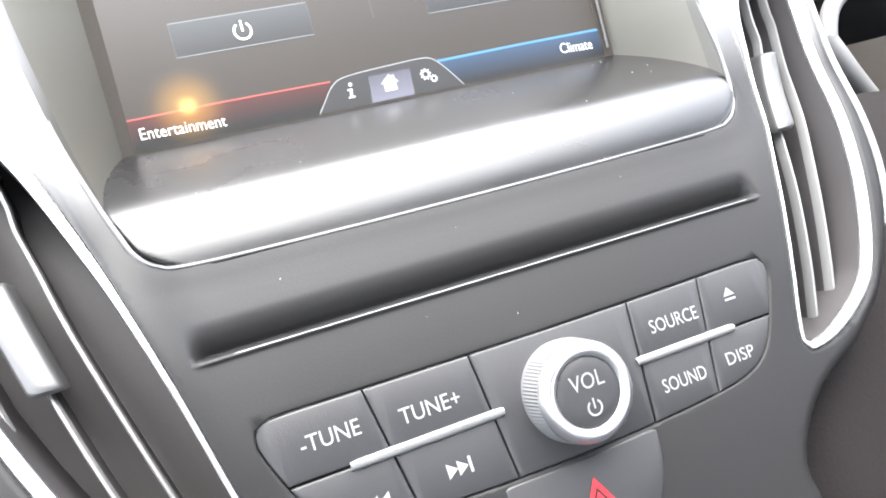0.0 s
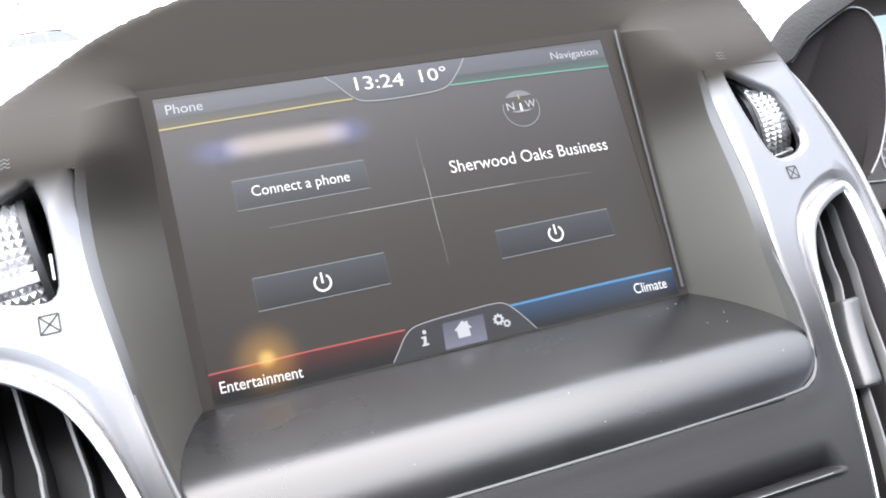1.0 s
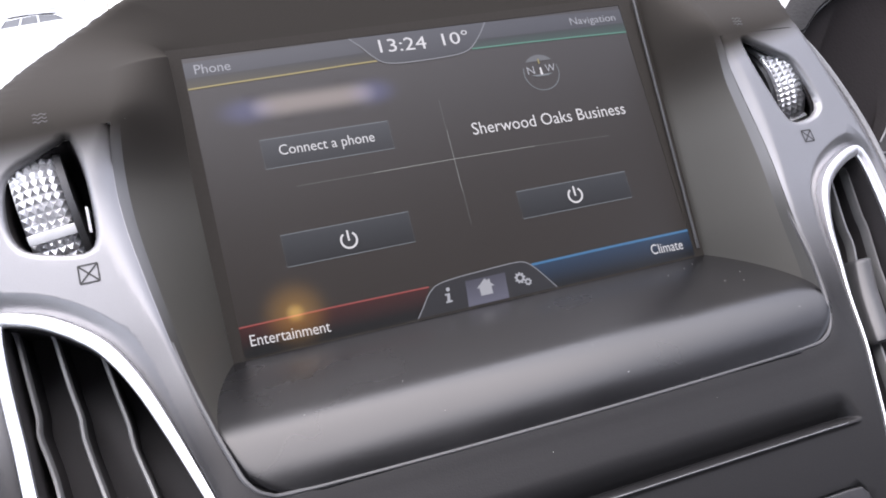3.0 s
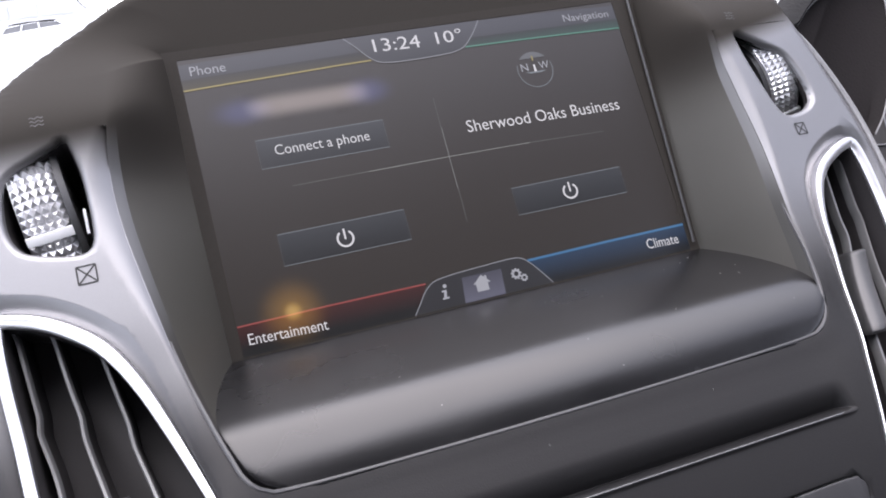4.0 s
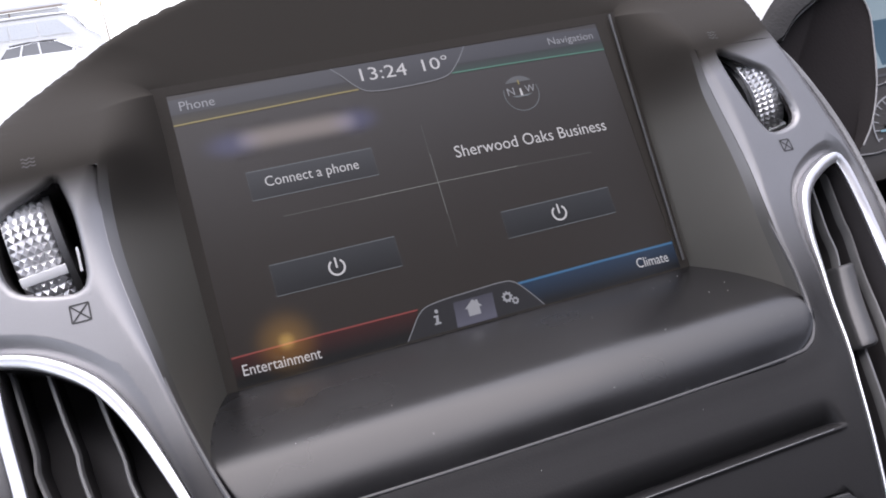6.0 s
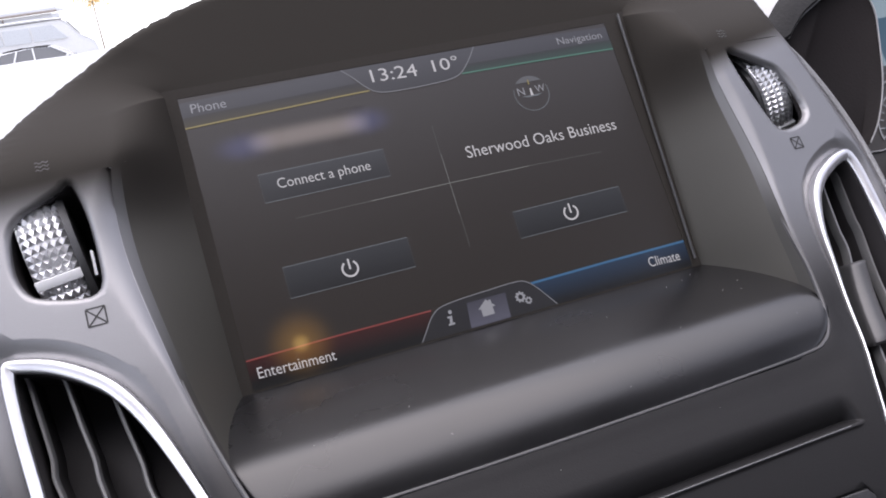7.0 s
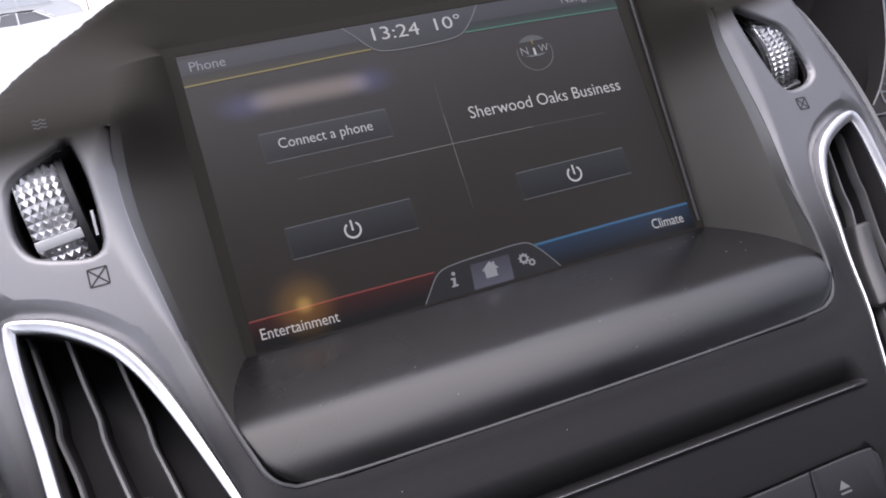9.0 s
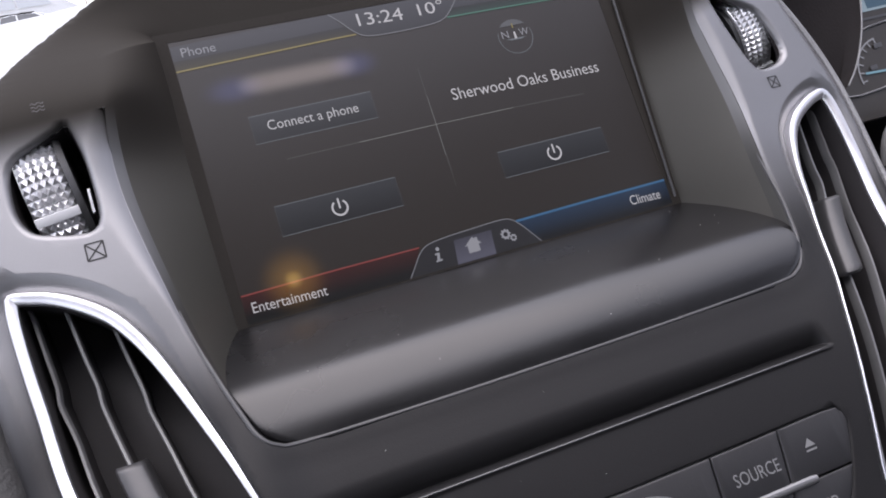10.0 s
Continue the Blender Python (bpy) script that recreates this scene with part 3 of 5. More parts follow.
part("dash_top", sheet(rows), PADTOP, dashboard, "grained dash top behind the brow, sky glare painted pale", 60)


# ---- display ----
touchscreen = thing("touchscreen", (0, 0, -54), "lit colour car touchscreen showing a dark home menu", "touchscreen")


def join(*bms):
    out = bmesh.new()
    for b in bms:
        me = bpy.data.meshes.new("tmp")
        b.to_mesh(me)
        b.free()
        out.from_mesh(me)
        bpy.data.meshes.remove(me)
    return out


def box(x0, x1, y0, y1, z0, z1):
    bm = bmesh.new()
    bmesh.ops.create_cube(bm, size=1, matrix=Matrix.Translation(((x0 + x1) / 2, (y0 + y1) / 2, (z0 + z1) / 2)) @ Matrix.Diagonal((x1 - x0, y1 - y0, z1 - z0, 1)))
    return bm


part("panel", box(-91.5, 97, 0, 6, -55, 58), GLASS, touchscreen, "dark satin display glass")


part("bezel", join(box(-92, -87.2, -0.25, 0.4, -55.5, 58.5), box(87.2, 97.5, -0.25, 0.4, -55.5, 58.5), box(-87.2, 87.2, -0.25, 0.4, 54.9, 58.5), box(-87.2, 87.2, -0.25, 0.4, -55.5, -52.3)), BEZEL, touchscreen, "matt dark bezel")


def bezel_lip(x, lean, mat):
    """The narrow raised lip of the bezel, where the side wall of the recess meets it."""
    return part("bezel_lip", tube([(x + lean * z, -1.6, z) for z in np.linspace(-50, 57, 24)], 0.55), mat, touchscreen, "thin satin lip of the bezel")


bezel_lip(91.0, 0.05, TAB)


def text_mesh(s):
    c = bpy.data.curves.new("legend", "FONT")
    c.body = s
    c.resolution_u = 3
    ob = bpy.data.objects.new("legend", c)
    scene.collection.objects.link(ob)
    bpy.context.view_layer.update()
    me = bpy.data.meshes.new_from_object(ob.evaluated_get(bpy.context.evaluated_depsgraph_get()))
    bpy.data.objects.remove(ob)
    bm = bmesh.new()
    bm.from_mesh(me)
    bpy.data.meshes.remove(me)
    return bm


def legend(name, s, x, z, width, height, mat, parent, y=None, depth=0.25, rise=0.0, label=""):
    """Writing of a given width and height (mm), its left foot at (x, z), laid on the display or on the face."""
    bm = text_mesh(s)
    lo = [min(v.co[i] for v in bm.verts) for i in (0, 1)]
    hi = [max(v.co[i] for v in bm.verts) for i in (0, 1)]
    for v in bm.verts:
        px = x + (v.co.x - lo[0]) / (hi[0] - lo[0]) * width
        pz = z + (v.co.y - lo[1]) / (hi[1] - lo[1]) * height + (px - x) / width * rise
        v.co = Vector((px, (y if y is not None else float(face_y(px, pz))) - depth, pz))
    return part(name, bm, mat, parent, label)


def flat(pts, y):
    bm = bmesh.new()
    bm.faces.new([bm.verts.new((p[0], y, p[1])) for p in pts])
    return bm


def ribbon(pts, width, y, closed=False):
    """A flat line of a given width through 2D points."""
    p = np.array(pts, float)
    t = np.roll(p, -1, 0) - np.roll(p, 1, 0) if closed else np.gradient(p, axis=0)
    t /= np.linalg.norm(t, axis=1)[:, None] + 1e-9
    nr = np.stack([-t[:, 1], t[:, 0]], 1) * width / 2
    return flat_strip(p + nr, p - nr, y, closed)


def flat_strip(a, b, y, closed):
    bm = bmesh.new()
    va = [bm.verts.new((p[0], y, p[1])) for p in a]
    vb = [bm.verts.new((p[0], y, p[1])) for p in b]
    n = len(va)
    for i in range(n if closed else n - 1):
        j = (i + 1) % n
        bm.faces.new((va[i], va[j], vb[j], vb[i]))
    return bm


def arc(cx, cz, r, a0, a1, n=28):
    return [(cx + r * math.cos(math.radians(a0 + (a1 - a0) * k / n)), cz + r * math.sin(math.radians(a0 + (a1 - a0) * k / n))) for k in range(n + 1)]


WHITE = glow("lit_white", (0.92, 0.95, 1.0), 0.165)
DIM = glow("lit_grey", (0.8, 0.85, 0.95), 0.105)
EDGE = glow("lit_button_edge", (0.7, 0.8, 0.9), 0.058)
# heights in the touchscreen's own frame: its origin lies 54 mm under the middle
HEAD = glow("lit_header", (0.42, 0.46, 0.6), 0.0225, "Z", 0.1065, 0.0965, 0.55)
BTN = glow("lit_button", (0.45, 0.52, 0.62), 0.0180, "Z", 0.0745, 0.0640, 0.75)
BTN_LOW = glow("lit_button_low", (0.45, 0.52, 0.62), 0.0180, "Z", 0.0405, 0.0290, 0.75)
YELLOW = glow("lit_yellow", (0.9, 0.76, 0.25), 0.078)
GREEN = glow("lit_green", (0.2, 0.75, 0.55), 0.066)
REDLINE = glow("lit_red", (0.88, 0.19, 0.18), 0.076)
BLUE = glow("lit_blue", (0.1, 0.36, 0.72), 0.112)
REDFADE = glow("lit_red_fade", (0.8, 0.1, 0.08), 0.0125, "Z", 0.0117, 0.004, 1.0)
BLUEFADE = glow("lit_blue_fade", (0.07, 0.22, 0.5), 0.042, "Z", 0.0117, 0.003, 0.95)
YELLOWFADE = glow("lit_yellow_fade", (0.7, 0.55, 0.1), 0.0153, "Z", 0.0970, 0.1020, 1.0)
GREENFADE = glow("lit_green_fade", (0.1, 0.6, 0.42), 0.0215, "Z", 0.0970, 0.1020, 1.0)
HOMEBOX = glow("lit_home_box", (0.42, 0.44, 0.62), 0.0613, "Z", 0.0025, 0.0130, 0.55)
TABFILL = glow("lit_tab", (0.5, 0.52, 0.62), 0.0092)
TABEDGE = glow("lit_tab_edge", (0.75, 0.8, 0.9), 0.0675)

W, TOP, HDR, FTR, BOT = 87.1, 54.8, 44.5, -42.1, -52.2


def head_line(x0, x1):
    """The slightly bowed upper edge of the picture between two places."""
    return [(x, 53.0 + 1.7 * (1 - (x / 87.1) ** 2)) for x in np.linspace(x0, x1, 9)]



part("backlight", flat([(-W, BOT), (W, BOT), (W, TOP), (-W, TOP)], -0.1), glow("lit_black_level", (0.66, 0.52, 0.42), 0.0085), touchscreen, "dark lit picture area")
part("phone_header", flat([(-W, 43.2), (-19, HDR), (-24, 51)] + head_line(-26.5, -W), -0.2), HEAD, touchscreen)
part("navigation_header", flat([(20, HDR), (W, 42.9)] + head_line(W, 27) + [(25, 51)], -0.2), HEAD, touchscreen)
part("phone_header_tint", flat([(-W, 43.2), (-19, HDR), (-21, HDR + 4), (-W, 47.2)], -0.25), YELLOWFADE, touchscreen)
part("navigation_header_tint", flat([(20, HDR), (W, 42.9), (W, 47), (22.5, HDR + 3.5)], -0.25), GREENFADE, touchscreen)
part("yellow_line", ribbon([(-W, 43.2), (-71.7, 43.6), (-51.2, 44.0), (-29.9, 44.5), (-18.5, 44.6)], 0.6, -0.3), YELLOW, touchscreen, "thin yellow lit line")
part("green_line", ribbon([(19.5, 44.4), (42, 44.1), (64, 43.6), (W, 42.9)], 0.6, -0.3), GREEN, touchscreen, "thin green lit line")
part("red_line", ribbon([(-W, -42.0), (-56, -41.8), (-20.5, -42.1)], 0.6, -0.3), REDLINE, touchscreen, "thin red lit line")
part("blue_line", ribbon([(19.5, -42.2), (53, -42.0), (W, -42.1)], 0.9, -0.3), BLUE, touchscreen, "thin blue lit line")
part("red_footer", flat([(-W, BOT), (-25, BOT), (-20.5, FTR), (-W, FTR)], -0.2), REDFADE, touchscreen)
part("blue_footer", flat([(26, BOT), (W, BOT), (W, FTR), (19.5, FTR)], -0.2), BLUEFADE, touchscreen)
clock_edge = smooth_line([(-27, 54.6), (-23.4, 51), (-19.6, 46.5), (-15.9, 43.6), (-10.6, 42.6), (-3, 42.4), (5.3, 42.5), (13, 42.9), (17.5, 43.9), (20.6, 46), (24.3, 50), (27.6, 54.6)], 1.2, False)
part("clock_tab", flat(clock_edge, -0.32), HEAD, touchscreen)
part("clock_tab_edge", ribbon(clock_edge, 0.4, -0.36), TABEDGE, touchscreen)
foot_edge = smooth_line([(-27, BOT), (-24.2, -48.6), (-21.6, -45.1), (-19, -42.8), (-16.3, -41.7), (-9.6, -40.9), (2, -40.4), (13.1, -40.1), (17.5, -40.9), (21.1, -44.2), (24, -48), (27, BOT)], 1.2, False)
part("menu_tab", flat(foot_edge, -0.32), TABFILL, touchscreen)
part("menu_tab_edge", ribbon(foot_edge, 0.4, -0.36), TABEDGE, touchscreen)
part("home_box", flat([(-8, BOT), (7.8, BOT), (8.6, -42.8), (-7, -42.9)], -0.4), HOMEBOX, touchscreen, "grey lit box behind the home symbol")
part("home_symbol", flat([(-2.4, -49.3), (2.2, -49.3), (2.2, -46.6), (3.4, -46.5), (2.2, -45.3), (2.2, -43.9), (1.3, -43.9), (1.3, -44.4), (0.3, -43.4), (-3.4, -46.4), (-2.4, -46.5)], -0.5), DIM, touchscreen, "pale house symbol")


def gear(cx, cz, r, teeth):
    pts = []
    for k in range(teeth * 4):
        a = 2 * math.pi * k / (teeth * 4)
        rr = r if k % 4 in (0, 1) else r * 0.76
        pts.append((cx + rr * math.cos(a), cz + rr * math.sin(a)))
    hole = [(cx + r * 0.4 * math.cos(2 * math.pi * k / (teeth * 4)), cz + r * 0.4 * math.sin(2 * math.pi * k / (teeth * 4))) for k in range(teeth * 4)]
    return flat_strip(np.array(pts), np.array(hole), -0.5, True)


part("settings_symbol", join(gear(13.7, -46.0, 2.2, 9), gear(16.4, -48.0, 1.5, 8)), DIM, touchscreen, "two small cog symbols")
part("info_symbol", join(flat(arc(-14.0, -44.4, 0.75, 0, 345, 16), -0.5), flat([(-15.5, -45.8), (-13.6, -45.8), (-14.1, -48.4), (-13.2, -48.4), (-13.4, -49.1), (-15.9, -49.1), (-15.7, -48.5), (-15.2, -48.4), (-14.8, -46.5), (-15.6, -46.5)], -0.5)), DIM, touchscreen, "small letter i symbol")


def ui_button(x0, x1, z0, z1, mat):
    b = part("button_field", flat([(x0, z0), (x1, z0), (x1, z1), (x0, z1)], -0.2), mat, touchscreen, "faint lit button")
    part("button_edge", ribbon([(x0, z0), (x1, z0), (x1, z1), (x0, z1)], 0.3, -0.26, True), EDGE, b)
    return b


def power(x, z, r, y, mat, parent, name="power_symbol"):
    return part(name, join(ribbon(arc(x, z, r, 125, 415, 40), r * 0.27, y), flat([(x - r * 0.13, z - 0.1 * r), (x + r * 0.13, z - 0.1 * r), (x + r * 0.13, z + 1.28 * r), (x - r * 0.13, z + 1.28 * r)], y)), mat, parent)


connect = ui_button(-67, -20.2, 10.3, 21.0, BTN)
legend("connect_legend", "Connect a phone", -61.2, 13.3, 34.6, 5.0, WHITE, connect, -0.2, rise=-0.5)
audio_power = ui_button(-67.2, -21.2, -25.1, -13.8, BTN_LOW)
power(-44.4, -19.9, 2.8, -0.4, WHITE, audio_power)
climate_power = ui_button(21.4, 67.8, -24.8, -14.2, BTN_LOW)
power(44.5, -19.7, 2.8, -0.4, WHITE, climate_power)
legend("phone_legend", "Phone", -83.6, 48.4, 12.4, 3.5, DIM, touchscreen, 0, 0.4)
legend("navigation_legend", "Navigation", 63.5, 47.9, 20.4, 4.0, DIM, touchscreen, 0, 0.4, rise=-0.6)
legend("clock_legend", "13:24", -16.4, 47.5, 18.4, 5.2, WHITE, touchscreen, 0, 0.5, rise=-0.7)
legend("temperature_legend", "10°", 8.6, 47.1, 10.6, 5.2, WHITE, touchscreen, 0, 0.5)
legend("place_legend", "Sherwood Oaks Business", 10.9, 10.3, 65, 4.8, WHITE, touchscreen, 0, 0.4, rise=-1.6)
legend("entertainment_legend", "Entertainment", -84.4, -48.8, 26.8, 3.8, WHITE, touchscreen, 0, 0.4, rise=-1.0)
legend("climate_legend", "Climate", 69, -48.5, 13.9, 3.9, WHITE, touchscreen, 0, 0.4, rise=-0.5)
# the cross of thin lines fades towards its ends
for x0, x1, z0, z1, lit in ((-58, -30, 2.5, 2.5, 0.035), (-30, 1, 2.5, 2.5, 0.075), (1, 34, 2.5, 2.1, 0.07), (34, 66, 2.1, 1.1, 0.03)):
    part("cross_line", ribbon([(x0, z0), (x1, z1)], 0.27, -0.2), glow("lit_cross_line", (0.8, 0.85, 0.82), lit), touchscreen, "thin grey lit line")
for z0, z1, lit in ((26, 14, 0.03), (14, -10, 0.062), (-10, -23, 0.03)):
    part("upright_line", ribbon([(1.1, z0), (0.95, z1)], 0.27, -0.24), glow("lit_upright_line", (0.8, 0.85, 0.85), lit), touchscreen, "thin grey lit line")
# compass
compass = part("compass", ribbon(arc(45.2, 31, 7.4, -200, 20, 40), 0.35, -0.3), EDGE, touchscreen, "round lit compass symbol")
part("compass_cap", flat(arc(45.2, 31, 7.4, 40, 140, 20), -0.3), glow("lit_compass_cap", (0.6, 0.65, 0.72), 0.045), compass)
part("compass_horizon", flat([(40.5, 30.2), (50, 30.2), (47.5, 29.4), (43, 29.4)], -0.32), EDGE, compass)
legend("compass_north", "N", 39.4, 30.7, 3.0, 3.1, DIM, compass, 0, 0.4)
legend("compass_west", "W", 47.2, 30.7, 4.2, 3.1, DIM, compass, 0, 0.4)
part("compass_needle", flat([(44.6, 30.0), (45.7, 30.0), (45.5, 33.0), (44.8, 33.0)], -0.42), WHITE, compass)
part("compass_mark", flat([(44.9, 34.6), (45.5, 34.6), (45.5, 36.6), (44.9, 36.6)], -0.42), YELLOW, compass)
# blurred status strip on the display, and an amber reflection painted over it as glow


def patch(x0, x1, z0, z1, y):
    bm = bmesh.new()
    bm.faces.new([bm.verts.new(p) for p in ((x0, y, z0), (x1, y, z0), (x1, y, z1), (x0, y, z1))])
    bm.verts.new((x0, y + 0.01, z0))
    return bm


part("status_strip_end", patch(-84, -54, 25, 40, -0.30), soft_glow("lit_blue_blur", (0.16, 0.2, 0.6), 0.085, 0.5), touchscreen, "blurred blue lit patch")
part("status_strip_end", patch(-36, -10, 25.5, 40.5, -0.30), soft_glow("lit_blue_blur_b", (0.16, 0.2, 0.6), 0.085, 0.5), touchscreen, "blurred blue lit patch")
part("status_strip", patch(-70, -20, 26.5, 39.5, -0.34), soft_glow("lit_white_blur", (0.75, 0.67, 0.64), 0.068, 0.95, 7.0), touchscreen, "blurred pale lit status strip")
part("amber_reflection", patch(-83, -53, -56, -26, -0.6), soft_glow("painted_amber_reflection", (0.85, 0.45, 0.08), 0.055, 0.75), touchscreen, "soft amber reflection painted on the glass as a glow")
part("amber_reflection_core", patch(-72.5, -63.5, -45.5, -36.5, -0.7), soft_glow("painted_amber_reflection_core", (1.0, 0.68, 0.2), 0.09, 0.75), touchscreen, "small bright core of the painted amber reflection")

# ---- air vents ----


# width of the chrome band at each point of the vent's outline
VENT_BAND = (4.3, 4.4, 4.5, 4.5, 4.3, 3.9, 3, 2.2, 1.8, 1.6, 1.6, 1.8, 2.6, 3.2, 3.8, 4.0, 4.0, 4.0, 3.8, 3.7, 3.7, 4.0)
VENT_BAND_DRIVER = (4.4, 4.6, 4.6, 4.4, 3.8, 2.8, 2.0, 1.6, 1.4, 1.5, 1.5, 1.6, 1.7, 2.6, 3.4, 4.2, 4.6, 4.8, 4.8, 4.6, 4.4, 4.4, 4.6)
SLATS = ([(150.6, -29), (149.2, -33), (147.7, -47), (146.6, -57.5), (147, -62), (144.4, -74), (141.3, -92), (131, -130), (120.5, -160)],
         [(140, -32), (139.1, -36), (137.2, -50), (135.4, -60.6), (135.3, -66), (132.6, -80), (127.6, -100), (117.6, -135), (107.6, -166)],
         [(128, -38), (127.4, -41), (125.2, -54), (123, -66), (122.6, -72), (119.7, -84), (115.4, -102), (105.6, -136), (96, -168)])
SLATS_DRIVER = ([(154, -28), (152.2, -34), (150.6, -45), (149.3, -54.6), (149, -60), (143.5, -79), (139, -91), (127.5, -116), (112, -156)],
                [(143, -34), (141.7, -39), (140, -49), (138.6, -57.6), (138.3, -62.7), (135.7, -70), (122.6, -98), (113.4, -125), (100, -164)],
                [(130, -40), (128.6, -46), (127.4, -54), (126, -64), (125.6, -70), (120.6, -84), (113, -102), (103, -130), (93, -164)])


def vent(s, tab_z):
    side = [(s * x, z) for x, z in (VENT_DRIVER if s > 0 else VENT)]
    widths = VENT_BAND_DRIVER if s > 0 else VENT_BAND
    v = thing("air_vent", (s * 124, -20, -168), "tall dashboard air vent with a chrome frame and dark vertical slats", "air vent", "air vents")
    line = smooth_line([(x, z, w) for (x, z), w in zip(side, widths)], 2.2)
    loop, band = line[:, :2], line[:, 2:] / 5.5

    def ring(d, h):
        q = loop + (inset(loop, 1.0) - loop) * d * (band if d > 0 else 1)
        return [(p[0], float(face_y(a[0], a[1]) - bulge(a[0], a[1])) + h, p[1]) for p, a in zip(q, loop)]
    # chrome frame: rounded front, falling away into the duct
    part("chrome_frame", sheet([ring(d, h) for d, h in ((-0.6, 4.4), (0.0, 2.6), (0.15, 1.0), (0.5, 0.2), (1.0, -0.2), (1.6, -0.35), (3.2, -0.2), (4.8, 0.2), (5.3, 0.55), (5.5, 1.3), (5.5, 1.8))], close_v=True), CHROME, v, "bright chrome frame", 60)
    bm = sheet([ring(d, h) for d, h in ((5.45, 1.5), (5.6, 5.0), (5.8, 12), (6.0, 30))], close_v=True)
    bm.faces.new([bm.verts.new((x, y - 0.5, z)) for x, y, z in ring(6.0, 30)])
    part("duct", bm, BLACK, v, "black duct behind the slats")
    lines = SLATS_DRIVER if s > 0 else SLATS
    for pts in lines:
        c = smooth_line([(s * x, z) for x, z in pts], 2.5, closed=False)
        rows = []
        for dx, dy in ((-0.6, 27), (-0.6, 11.2), (0.6, 11.2), (0.6, 27)):
            rows.append([(x + dx, float(face_y(x, z)) + dy, z) for x, z in c])
        blade = part("slat", sheet(rows), BLACK, v, "", 50)
        rows = []
        for dx, dy in ((-0.75, 13), (-0.75, 10.2), (-0.4, 9.3), (0.4, 9.3), (0.75, 10.2), (0.75, 13)):
            rows.append([(x + dx, float(face_y(x, z)) + dy, z) for x, z in c])
        part("slat_edge", sheet(rows), SLAT, blade, "grey front edge", 50)
    # the sliding tab rides on the middle slat
    c = smooth_line([(s * x, z) for x, z in lines[1]], 1.0, closed=False)
    c = c[(c[:, 1] < tab_z) & (c[:, 1] > tab_z - 31)]
    prof = [(-4.2, 22), (-4.2, 7.6), (-3.9, 6.3), (-3.2, 5.5), (0, 5.0), (3.2, 5.5), (3.9, 6.3), (4.2, 7.6), (4.2, 22)]
    rows = []
    n = len(c)
    for k, (x, z) in enumerate(c):
        e = min(k, n - 1 - k) / 2.0
        sink = 0 if e >= 1 else 1.6 * (1 - math.sqrt(1 - (1 - e) ** 2))
        rows.append([(x + dx * (1 - 0.06 * sink), float(face_y(x, z)) + dy + (sink if dy < 9 else 0), z) for dx, dy in prof])
    bm = sheet(rows)
    for row in (rows[0], rows[-1]):
        bm.faces.new([bm.verts.new(p) for p in row])
    part("tab", bm, TAB, v, "grey sliding tab", 50)
    return v


vent(1, -69)
vent(-1, -85)

# ---- thumbwheels in the side trims ----


